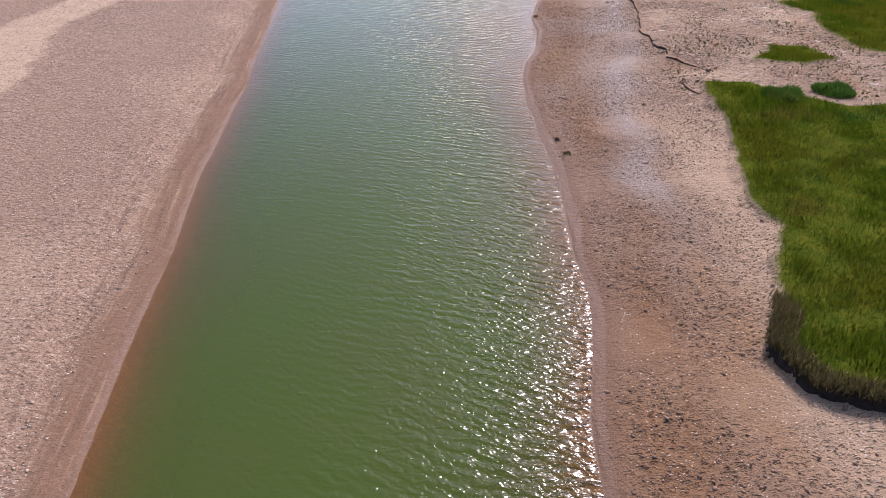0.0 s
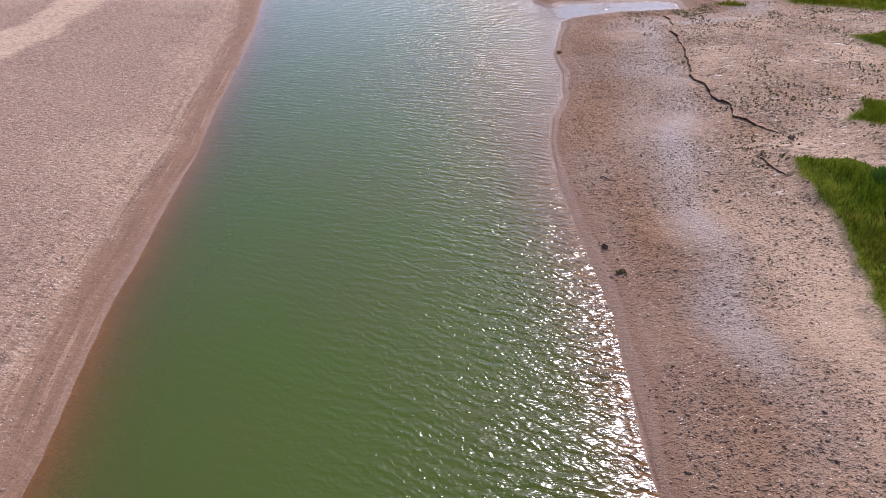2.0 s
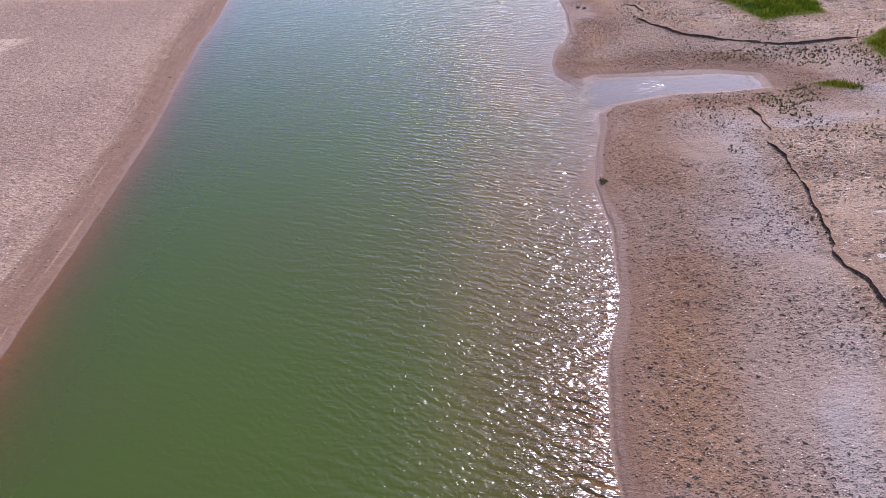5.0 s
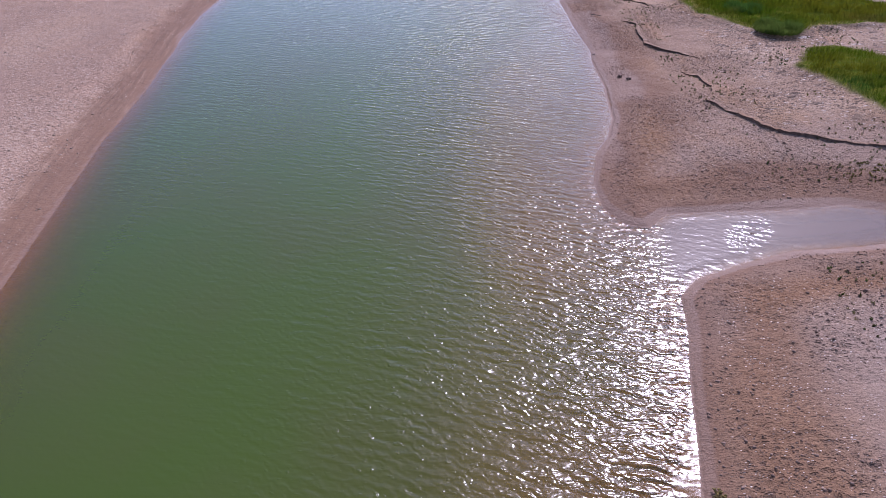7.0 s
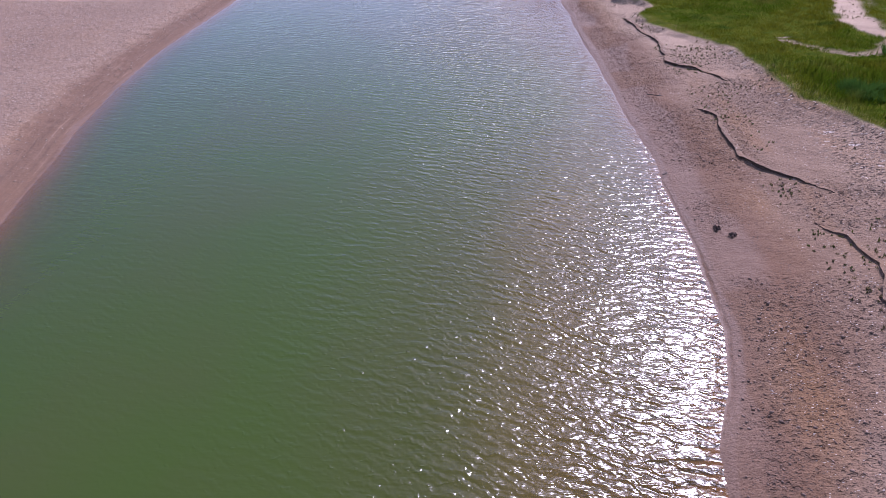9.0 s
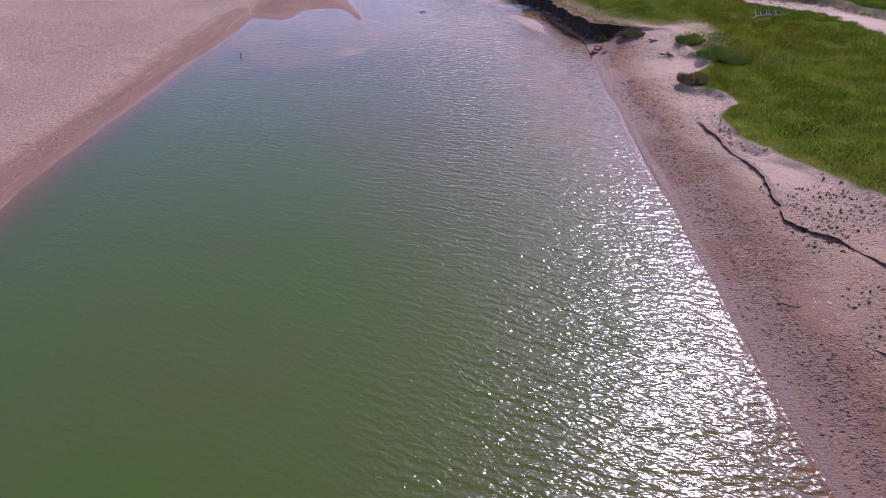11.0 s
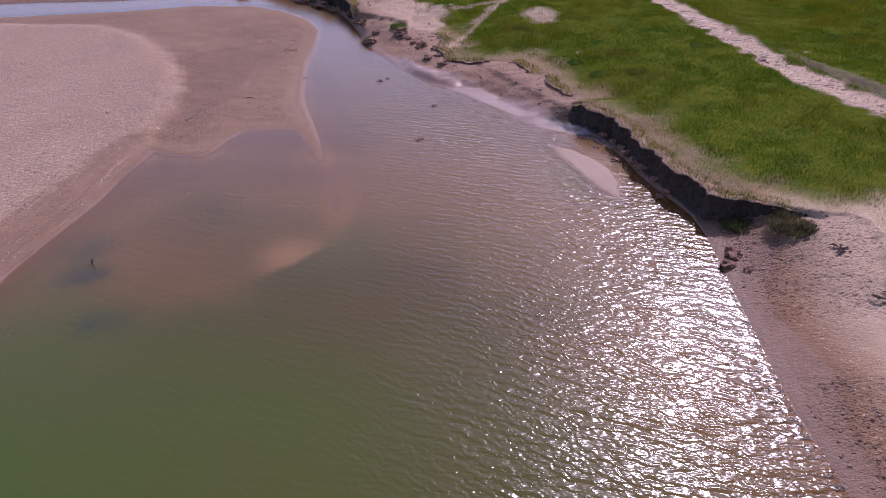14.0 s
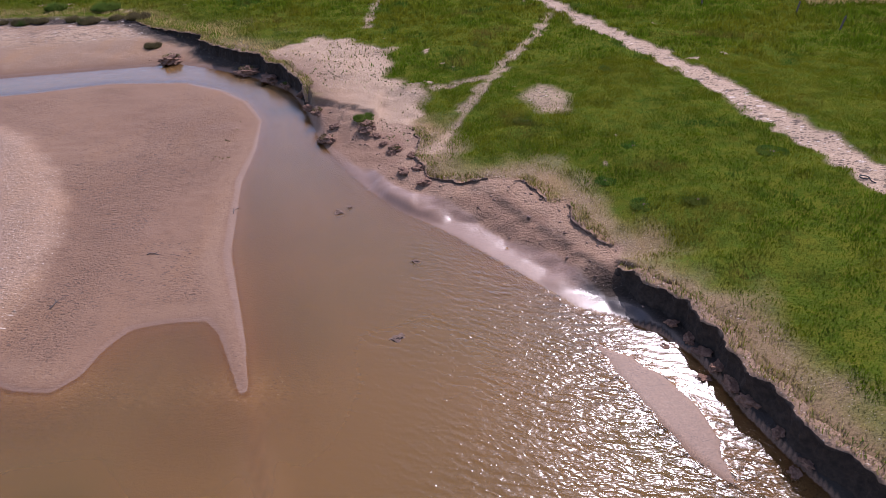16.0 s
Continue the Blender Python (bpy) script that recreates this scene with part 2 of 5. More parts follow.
def survey_strip(x, y):
    """Height of the ground and what it is made of, for arrays of places."""
    wx = x + 0.16 * grain(x, y, 1.3, 1) + 0.07 * grain(x, y, 0.45, 2)
    wy = y + 0.16 * grain(x, y, 1.3, 3) + 0.07 * grain(x, y, 0.45, 4)
    stray = 0.04 + 0.10 * ramp(x, -4, 2)
    sx, sy = x + stray * grain(x, y, 2.2, 5), y + stray * grain(x, y, 2.2, 6)
    d = -signed(sx, sy, WATER)
    right = inside(x, y, RIGHT_LAND)
    land = np.maximum(d, 0)
    h_right = 0.13 * (1 - np.exp(-land / 0.4)) + np.minimum(0.085 * land, 0.55 + 0.01 * land)
    h_left = 0.16 * (1 - np.exp(-land / 1.0)) + 0.015 * np.minimum(land, 60)
    shelf = ramp(y, 98, 100.5) * (1 - ramp(y, 109, 112)) * right
    h_right = h_right * (1 - shelf * (1 - ramp(land, 1.0, 2.0)) * 0.85)
    hump = signed(wx, wy, HUMP)
    spit = ramp(y, 96, 101) * ~right
    h_left = h_left * (1 - spit) + spit * (0.05 * (1 - np.exp(-land / 0.5)) + 0.012 * np.minimum(land, 4)) + 0.22 * ramp(hump, -0.3, 1.4) * np.where(right, 0, 1)
    h = np.where(right, h_right, h_left)
    # the bed
    deep = np.maximum(-d, 0)
    gentle_bed = ramp(y, 93, 98) * (1 - ramp(y, 106, 112)) * (1 - ramp(x, -6, -2.5))
    wide = (1 - 0.6 * gentle_bed) * 0.34 - 0.15 * ramp(x, -7, 4) - 0.09 * ramp(x, 0, 4) * ramp(y, 15, 22) * (1 - ramp(y, 56, 64))
    most = 1.7 - 0.6 * ramp(y, 76, 88) - (0.72 - 0.32 * ramp(-x, 7, 10)) * ramp(y, 87, 96 + 4 * ramp(-x, 5, 11))
    most = most * (1 + 0.22 * grain(x, y, 5.0, 11)) - 0.10 * ramp(y, 101, 106)
    bed = most * (1 - np.exp(-deep * wide / most)) * (1 + 0.12 * grain(x, y, 1.6, 12) * ramp(deep, 0.3, 1.5))
    flat = signed(wx, wy, SHELF)
    nose = np.hypot(x + 5.4, y - 91.9)
    loose = 0.3 + 2.2 * ramp(nose, 0.8, 2.6)
    sunk = 0.55 + 0.16 * grain(x, y, 2.4, 44) + 0.03 * np.sin(9 * (y + 0.35 * x) + 2.5 * grain(x, y, 1.1, 45)) - 0.37 * np.exp(-(nose / 0.9) ** 2)
    bed = bed + (np.minimum(bed, sunk) - bed) * ramp(flat, -0.6 * loose, 0.4 * loose)
    ridge, _, beyond = nearest(wx, wy, SUNK_RIDGE)
    bed = bed * (1 - 0.78 * np.exp(-(ridge / 0.42) ** 2) * np.exp(-beyond / 0.6) * ramp(y, 91.5, 96.5))
    bar = signed(wx, wy, WET_BAR)
    bed = bed * (1 - 0.8 * ramp(bar, -1.1, 0.1)) * (1 - ramp(bar, -0.22, 0.02)) - 0.02 * ramp(bar, -0.12, 0.1)
    h = np.where(d > 0, h + 0.004, -bed)
    # grass lands
    meadow = signed(wx, wy, MEADOW)
    near = signed(wx, wy, GRASS_NEAR)
    isle = np.max([signed(wx, wy, g) for g in GRASS_ISLES], axis=0)
    cut = ramp(y, 88.5, 94.5)
    h = h + 0.40 * ramp(y, 84.5, 92.5) * ramp(meadow, -3.2, -0.2) * right * ramp(d, 0.6, 2.2) * (1 - ramp(y, 93.5, 95.2))
    top = (h + 0.16) * (1 - cut) + cut * (0.95 + 0.08 * ramp(-x, 3, 7) + 0.045 * np.clip(meadow, 0, 12)) + 0.08 * grain(x, y, 6.0, 13) + 0.05 * grain(x, y, 1.5, 14) + 0.045 * grain(x, y, 0.7, 47) * ramp(meadow, 0.3, 1.2)
    rag = 0.45 * grain(x, y, 1.1, 41) + 0.3 * grain(x, y, 0.42, 42)
    mid = ramp(y, 102.6, 104) * (1 - ramp(y, 117.5, 120)) * ramp(x, -8.2, -7.2)
    top = top - 0.3 * mid * (1 - ramp(meadow, 1.0, 5.0)) * (x > -4)
    steep = 0.5 - 0.32 * ramp(y, 90.5, 93.5) + 0.15 * ramp(y, 112, 116)
    edge = meadow + 0.34 * rag
    sheer = ramp(y, 93.2, 94.4)
    lift = ramp(edge, -steep * 0.75 + 0.14 * sheer, steep * 0.25 + 0.18 * sheer)
    bench = meadow + 0.5 * rag
    gentle = 0.7 * np.clip((bench + 2.3) / 2.2, 0, 1) + 0.3 * ramp(edge, 0.0, 0.2)
    lift = lift * (1 - mid) + gentle * mid
    lift = lift * np.where(y > 94, ramp(d, 0.0, 0.3), 1)
    talus = 0.13 * ramp(meadow + 0.6 * rag, -0.9, -0.1) * ramp(y, 94, 97) * (1 - mid) * (d > 0)
    h = h + talus * (1 + 0.8 * rag) * (1 - lift)
    h = h + (top - h) * lift * (d > -0.6)
    h = h + 0.05 * rag * mid * ramp(lift, 0.02, 0.2) * (1 - ramp(lift, 0.8, 1.0))
    earth = ramp(y, 93, 95) * ramp(lift, 0.02, 0.12) * (1 - ramp(edge, 0.05, 0.25))
    h = h + (0.20 + 0.06 * grain(x, y, 3, 15) + 0.09 * (1 - ramp(y, 8.5, 10.5))) * ramp(near + 0.15 * rag, -0.25 + 0.2 * (1 - ramp(y, 8.5, 10.5)), 0.2)
    h = h + 0.12 * ramp(isle, -0.5, 0.3)
    # broken lip along the old bank
    lip, lip_face = np.zeros(x.shape), np.zeros(x.shape)
    for line in SCARPS:
        dist, side, past = nearest(wx, wy, line)
        s = -dist * side if line[0][1] < line[-1][1] else dist * side
        w = np.exp(-np.maximum(past, 0) / 0.35)
        # Mask of the lip's face, which is coloured darker than the plain.
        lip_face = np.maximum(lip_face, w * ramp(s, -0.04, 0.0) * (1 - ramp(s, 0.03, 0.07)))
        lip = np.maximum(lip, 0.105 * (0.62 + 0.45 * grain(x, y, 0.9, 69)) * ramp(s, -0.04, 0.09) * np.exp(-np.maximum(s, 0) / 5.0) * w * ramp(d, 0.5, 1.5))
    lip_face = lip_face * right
    h = h + lip * (1 - np.maximum(lift, ramp(near, -0.35, 0.2)))
    # worn tracks
    dt, bank, _ = nearest(wx, wy, TRACK)
    ds = np.min([nearest(wx, wy, t)[0] for t in SIDE_TRACKS], axis=0)
    track = np.maximum(ramp(-dt + 0.3 * grain(x, y, 0.6, 65), -1.0, -0.5), 0.72 * ramp(-ds + 0.25 * grain(x, y, 0.5, 66), -0.45, -0.1))
    h = h - 0.06 * track
    # Raised verge; the dark mask further down paints the shade on its face.
    verge = (bank > 0) * (1 - ramp(y, 104, 110)) * ramp(y, 80, 86)
    h = h + 0.30 * verge * ramp(dt, 1.0, 1.35) * np.exp(-dt / 9.0)
    pan = ramp(signed(wx, wy, MUD_PAN), -0.3, 0.5) * 0.8
    holes = ramp(grain(x, y, 0.9, 61) + 0.5 * grain(x, y, 3.1, 62) + 0.5 * grain(x, y, 0.3, 64), 1.32, 1.5) * (meadow > 0.8)
    bare = np.maximum.reduce([track, pan, holes, 0.96 * ramp(signed(wx, wy, BARE) + 0.5 * grain(x, y, 0.8, 63), -0.2, 0.6)])
    h = h + (d > 0.05) * (0.035 * grain(x, y, 1.1, 16) + 0.02 * grain(x, y, 0.35, 17)) * np.where(right, 1.0, 0.5) * ramp(d, 0.05, 1.2)
    pits, crumbs = hoofprints(x, y)
    trod = right * (1 - 0.8 * ramp(y, 96, 98)) * (d > 0.15) * ramp(d, 0.15, 0.9) * (1 - ramp(np.maximum.reduce([meadow, near, isle]), -0.1, 0.3)) * ramp(grain(x, y, 2.3, 18) + 0.75, 0.0, 0.7)
    h = h + trod * pits
    grass = np.maximum.reduce([ramp(meadow, -0.05, 0.25), ramp(near, -0.05, 0.2), ramp(isle, -0.05, 0.3)]) * (1 - bare)
    crumb, _, crumb_past = nearest(wx, wy, CRUMB_LINE)
    wrack, shoreward, _ = nearest(wx, wy, WRACK)
    h = h + 0.05 * np.exp(-(crumb / 0.16) ** 2) * np.exp(-crumb_past / 0.3) * (0.5 + grain(x, y, 0.25, 46))
    # Peat of the cut face, spread over its foot to paint the shade there.
    sod_shade = ramp(y, 93, 95) * (1 - mid) * (d > 0.05) * np.maximum(earth * ramp(lift, 0.03, 0.2), ramp(meadow + 0.6 * rag, -1.25, -0.7) * (1 - ramp(edge, 0.1, 0.25)))
    # The marsh grass edge and track verge terms paint shade as dark ground.
    sod_shade = np.maximum.reduce([sod_shade, 0.5 * ramp(near + 0.15 * rag, -0.04, 0.02) * (1 - ramp(near + 0.15 * rag, 0.08, 0.16)) * ramp(grain(x, y, 1.6, 70), -0.2, 0.4), 0.7 * lip_face, 0.7 * np.exp(-(crumb / 0.24) ** 2) * np.exp(-crumb_past / 0.3) * ramp(grain(x, y, 0.4, 67) + 0.6 * grain(x, y, 0.16, 68), -0.9, 0.0), 0.7 * verge * ramp(dt, 0.95, 1.1) * (1 - ramp(dt, 1.3, 1.6))])
    return dict(h=h, d=d, right=right, meadow=meadow, near=near, isle=isle, grass=grass, bare=bare, hump=hump, deep=deep, lift=lift, edge=edge, bench=bench, earth=np.maximum(earth, lip_face), peat=sod_shade, trod=trod, flat=flat, ridge=ridge, nose=nose, mid=mid, wrack=wrack * shoreward)


# ---- materials ----
def material(name):
    m = bpy.data.materials.new(name)
    m.use_nodes = True
    m.node_tree.nodes.clear()
    return m, m.node_tree


def node(tree, kind, inputs=None, **settings):
    n = tree.nodes.new(kind)
    for key, value in settings.items():
        setattr(n, key, value)
    for key, value in (inputs or {}).items():
        if isinstance(value, bpy.types.NodeSocket):
            tree.links.new(value, n.inputs[key])
        else:
            n.inputs[key].default_value = value
    return n


def attr(tree, name):
    return node(tree, "ShaderNodeAttribute", attribute_name=name).outputs["Fac"]


def mix(tree, fac, a, b):
    n = node(tree, "ShaderNodeMix", data_type="RGBA")
    for socket, value in ((n.inputs["Factor"], fac), (n.inputs["A"], a), (n.inputs["B"], b)):
        if isinstance(value, bpy.types.NodeSocket):
            tree.links.new(value, socket)
        else:
            socket.default_value = value if isinstance(value, (int, float)) else (*value, 1)
    return n.outputs["Result"]


def sums(tree, op, a, b=0.0, c=0.0):
    return node(tree, "ShaderNodeMath", {0: a, 1: b, 2: c}, operation=op).outputs[0]


def fit_range(tree, v, a, b, low=0.0, high=1.0):
    return node(tree, "ShaderNodeMapRange", {"Value": v, "From Min": a, "From Max": b, "To Min": low, "To Max": high}, interpolation_type="SMOOTHSTEP").outputs[0]


def place(tree, scale=(1, 1, 1), turn=0.0):
    co = node(tree, "ShaderNodeNewGeometry").outputs["Position"]
    return node(tree, "ShaderNodeMapping", {"Vector": co, "Scale": scale, "Rotation": (0, 0, radians(turn))}).outputs[0]


def fuzz(tree, vec, scale, detail=3.0, rough=0.55):
    return node(tree, "ShaderNodeTexNoise", {"Vector": vec, "Scale": scale, "Detail": detail, "Roughness": rough}).outputs["Fac"]


def make_sand():
    m, t = material("sand_and_mud")
    p = place(t)
    times = lambda *v: functools.reduce(lambda a, b: sums(t, "MULTIPLY", a, b), v)
    minus = lambda a, b: sums(t, "SUBTRACT", a, b)
    wet, dry, soil, gravel, salt, combed, even, sheen, pitted, swash, plain = (attr(t, k) for k in ("wet", "dry", "soil", "gravel", "salt", "combed", "even", "sheen", "pitted", "swash", "plain"))
    big, mid, fine = fuzz(t, p, 0.35, 4), fuzz(t, p, 2.2, 5), fuzz(t, p, 24.0, 4, 0.7)
    base = mix(t, big, (0.292, 0.184, 0.112), (0.236, 0.148, 0.093))
    base = mix(t, fit_range(t, fuzz(t, place(t, (0.8, 0.25, 1)), 1.0, 3), 0.45, 0.7), base, (0.29, 0.168, 0.088))
    base = mix(t, attr(t, "rust"), base, (0.258, 0.136, 0.060))
    base = mix(t, gravel, base, mix(t, mid, (0.350, 0.226, 0.150), (0.245, 0.152, 0.102)))
    base = mix(t, salt, base, (0.335, 0.268, 0.222))
    base = mix(t, dry, base, mix(t, mid, (0.50, 0.355, 0.232), (0.385, 0.265, 0.172)))
    base = mix(t, times(wet, 0.97), base, mix(t, mid, (0.155, 0.082, 0.046), (0.195, 0.110, 0.067)))
    earth = attr(t, "earth")
    base = mix(t, earth, base, mix(t, mid, (0.27, 0.152, 0.092), (0.35, 0.205, 0.130)))
    # Dark peat, together with the shade painted at banks, grass edge and verge.
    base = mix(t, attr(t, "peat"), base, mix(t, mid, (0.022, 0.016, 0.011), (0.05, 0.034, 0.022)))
    base = mix(t, soil, base, mix(t, fit_range(t, mid, 0.35, 0.65), (0.096, 0.104, 0.012), (0.062, 0.088, 0.010)))
    # gravel of the beach: dark and pale stones
    stone = fuzz(t, place(t, (1, 1.5, 1)), 6.5, 4, 0.8)
    base = mix(t, times(fit_range(t, stone, 0.53, 0.60), gravel, 0.85), base, (0.14, 0.092, 0.066))
    base = mix(t, times(fit_range(t, stone, 0.45, 0.38), gravel, 0.75), base, (0.43, 0.345, 0.262))
    # lines that the falling tide has combed along the beach
    at = node(t, "ShaderNodeSeparateXYZ", {0: p}).outputs
    along = node(t, "ShaderNodeCombineXYZ", {0: times(attr(t, "shore"), 5.0), 1: times(at[1], 0.22), 2: 0.0}).outputs[0]
    tide = fuzz(t, along, 1.0, 4, 0.6)
    base = mix(t, times(fit_range(t, tide, 0.5, 0.66), swash, 0.6), base, (0.135, 0.080, 0.050))
    base = mix(t, times(fit_range(t, tide, 0.42, 0.32), swash, 0.45), base, (0.36, 0.24, 0.16))
    # bare damp blotches of the plain, crumbs and shells; the spit's specks are wet mud and painted pit shade
    clear = minus(1.0, sums(t, "MAXIMUM", times(combed, 0.85), sums(t, "MAXIMUM", soil, fit_range(t, wet, 0.9, 0.99))))
    dents = 0.0
    for scale, share, width, where, dark in ((1.7, 0.34, 0.34, times(plain, 0.9), (0.135, 0.093, 0.062)), (4.6, 0.45, 0.34, plain, (0.094, 0.062, 0.041)), (8.5, 0.45, 0.36, plain, (0.090, 0.059, 0.040)), (4.2, 0.40, 0.22, attr(t, "spit"), (0.092, 0.054, 0.039)), (8.0, 0.3, 0.25, attr(t, "spit"), (0.085, 0.050, 0.036)), (11.0, 0.10, 0.26, clear, (0.10, 0.063, 0.044)), (20.0, 0.22, 0.36, clear, (0.12, 0.078, 0.055))):
        bent = node(t, "ShaderNodeVectorMath", {0: place(t, (0.75, 1.7, 1), 12), 1: sums(t, "MULTIPLY", fuzz(t, p, scale * 1.7, 3), 0.9 / scale)}, operation="ADD").outputs[0]
        sp = node(t, "ShaderNodeTexVoronoi", {"Vector": bent, "Scale": scale}, voronoi_dimensions="2D")
        tone = node(t, "ShaderNodeSeparateColor", {"Color": sp.outputs["Color"]})
        size = times(width, sums(t, "ADD", 0.5, times(tone.outputs[2], 0.5)))
        speck = times(sums(t, "LESS_THAN", sp.outputs["Distance"], size), sums(t, "LESS_THAN", tone.outputs[0], share), where)
        speck = times(speck, fit_range(t, fuzz(t, p, 0.7, 2), 0.35, 0.55, 0.5, 1.0))
        pale = times(sums(t, "GREATER_THAN", tone.outputs[1], 0.72 if scale > 15 else 0.9), sums(t, "LESS_THAN", wet, 0.6))
        base = mix(t, speck, base, mix(t, pale, dark, (0.60, 0.51, 0.42)))
        dents = sums(t, "ADD", dents, times(speck, minus(0.014, times(pale, 0.03))))
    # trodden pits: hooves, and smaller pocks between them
    trodden, damp_shade = 0.0, 0.0
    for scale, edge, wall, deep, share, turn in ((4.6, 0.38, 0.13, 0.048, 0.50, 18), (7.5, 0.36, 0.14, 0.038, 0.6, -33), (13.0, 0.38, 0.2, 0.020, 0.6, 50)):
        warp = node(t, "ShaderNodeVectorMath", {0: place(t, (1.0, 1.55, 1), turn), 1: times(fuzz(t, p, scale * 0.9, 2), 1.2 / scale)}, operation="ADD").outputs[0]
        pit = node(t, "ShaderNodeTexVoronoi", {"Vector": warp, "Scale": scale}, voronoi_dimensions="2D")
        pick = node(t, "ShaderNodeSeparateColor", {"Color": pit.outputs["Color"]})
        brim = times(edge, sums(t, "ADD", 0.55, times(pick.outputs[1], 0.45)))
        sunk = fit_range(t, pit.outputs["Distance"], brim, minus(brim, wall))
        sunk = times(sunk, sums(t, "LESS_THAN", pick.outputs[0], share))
        damp_shade = sums(t, "MAXIMUM", damp_shade, times(sunk, pick.outputs[2]))
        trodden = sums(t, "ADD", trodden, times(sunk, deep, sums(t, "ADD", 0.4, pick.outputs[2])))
    # Pits are coloured darker: damp mud, with the shade inside them painted in.
    base = mix(t, times(damp_shade, pitted, 0.62), base, (0.112, 0.070, 0.048))
    hue = node(t, "ShaderNodeHueSaturation", {"Color": base, "Value": fit_range(t, fine, 0.25, 0.75, 0.78, 1.2)}).outputs[0]
    lump = fuzz(t, place(t, (0.8, 1.3, 1)), 9.0, 4, 0.62)
    height = sums(t, "ADD", times(fine, 0.024), times(lump, sums(t, "ADD", sums(t, "ADD", 0.055, times(gravel, 0.05)), times(earth, 0.12))))
    height = minus(height, times(trodden, pitted))
    height = minus(height, sums(t, "ADD", dents, times(tide, swash, 0.05)))
    strength = times(fit_range(t, even, 0, 1, 0.95, 0.3), minus(1.0, times(sheen, 0.93)))
    bump = node(t, "ShaderNodeBump", {"Height": height, "Distance": 1.0, "Strength": sums(t, "MAXIMUM", strength, times(pitted, 1.0))})
    b = node(t, "ShaderNodeBsdfPrincipled", {"Base Color": hue, "Roughness": minus(fit_range(t, wet, 0.88, 1.0, 0.9, 0.6), times(sheen, 0.3)), "Normal": bump.outputs[0], "Specular IOR Level": times(sums(t, "ADD", fit_range(t, wet, 0.88, 1.0, 0.25, 0.32), times(sheen, 0.25)), minus(1.0, soil))})
    t.links.new(b.outputs[0], node(t, "ShaderNodeOutputMaterial").inputs[0])
    return m


def make_water():
    m, t = material("silty_water")
    p = place(t)
    times = lambda *v: functools.reduce(lambda a, b: sums(t, "MULTIPLY", a, b), v)
    plus = lambda *v: functools.reduce(lambda a, b: sums(t, "ADD", a, b), v)
    depth = sums(t, "MAXIMUM", sums(t, "SUBTRACT", attr(t, "depth"), 1.0), 0.0)
    wind = attr(t, "wind")
    noise_at = lambda scale, turn, bend=0.5: sums(t, "SUBTRACT", node(t, "ShaderNodeTexNoise", {"Vector": place(t, scale, turn), "Scale": 1.0, "Detail": 1.0, "Distortion": bend}).outputs["Fac"], 0.5)
    train = lambda turn, scale, bend, reach: sums(t, "SUBTRACT", node(t, "ShaderNodeTexWave", {"Vector": place(t, (1, 1, 1), turn), "Scale": scale, "Distortion": bend, "Detail": 1.0, "Detail Scale": reach}, wave_type="BANDS", bands_direction="Y", wave_profile="SIN").outputs["Fac"], 0.5)
    patch = lambda size, turn: fit_range(t, fuzz(t, place(t, (1, 1, 1), turn), size, 2), 0.35, 0.65, 0.25, 1.2)
    waves = plus(times(train(7, 0.66, 4.0, 1.2), patch(0.7, 10), 0.0055), times(train(18, 1.05, 4.6, 1.6), patch(0.9, 70), 0.0115), times(train(36, 1.75, 5.0, 2.6), patch(1.3, 30), 0.0062))
    loose = plus(times(noise_at((1.2, 2.8, 1), 20), 0.030), times(noise_at((2.2, 6.2, 1), 26), 0.029), times(noise_at((6.0, 10.0, 1), 12, 0.3), 0.013))
    spike = times(sums(t, "MAXIMUM", plus(noise_at((5.5, 7.5, 1), 30, 0.2), -0.13), 0.0), 0.085)
    loose = plus(loose, spike)
    gust = fit_range(t, fuzz(t, place(t, (0.25, 0.12, 1)), 1.0, 2), 0.3, 0.7, 0.8, 1.2)
    calm = times(fit_range(t, depth, 0.0, 0.2, 0.7, 1.0), wind)
    height = times(plus(waves, loose), gust, calm)
    # the small wave that laps along the shore
    off = sums(t, "DIVIDE", sums(t, "SUBTRACT", depth, 0.028), 0.016)
    lap = sums(t, "POWER", 2.718, times(off, off, -1.0))
    height = plus(height, times(lap, fit_range(t, node(t, "ShaderNodeSeparateXYZ", {0: p}).outputs[0], 0.0, 3.0), fit_range(t, fuzz(t, p, 2.2, 2), 0.38, 0.62), 0.007))
    bump = node(t, "ShaderNodeBump", {"Height": height, "Distance": 1.0, "Strength": 1.0}).outputs[0]
    brown = mix(t, fit_range(t, depth, 0.25, 0.9), (0.168, 0.088, 0.027), (0.070, 0.045, 0.011))
    silt = mix(t, attr(t, "silt"), (0.045, 0.075, 0.008), brown)
    silt = mix(t, fit_range(t, fuzz(t, p, 0.2, 3), 0.35, 0.7), silt, mix(t, 0.25, silt, (0.07, 0.06, 0.02)))
    cloud = attr(t, "cloud")
    silt = mix(t, cloud, silt, (0.105, 0.068, 0.047))
    silt = mix(t, times(attr(t, "weedy"), 0.8), silt, (0.022, 0.034, 0.022))
    sandy = attr(t, "sandy")
    silt = mix(t, sandy, silt, (0.235, 0.125, 0.052))
    murk = sums(t, "SUBTRACT", 0.98, times(0.93, sums(t, "POWER", 2.718, times(depth, plus(times(cloud, -22.0), times(sandy, -15.0), -4.5)))))
    body = node(t, "ShaderNodeMixShader", {0: murk, 1: node(t, "ShaderNodeBsdfTransparent", {"Color": (0.95, 0.83, 0.58, 1)}).outputs[0], 2: node(t, "ShaderNodeBsdfDiffuse", {"Color": silt}).outputs[0]})
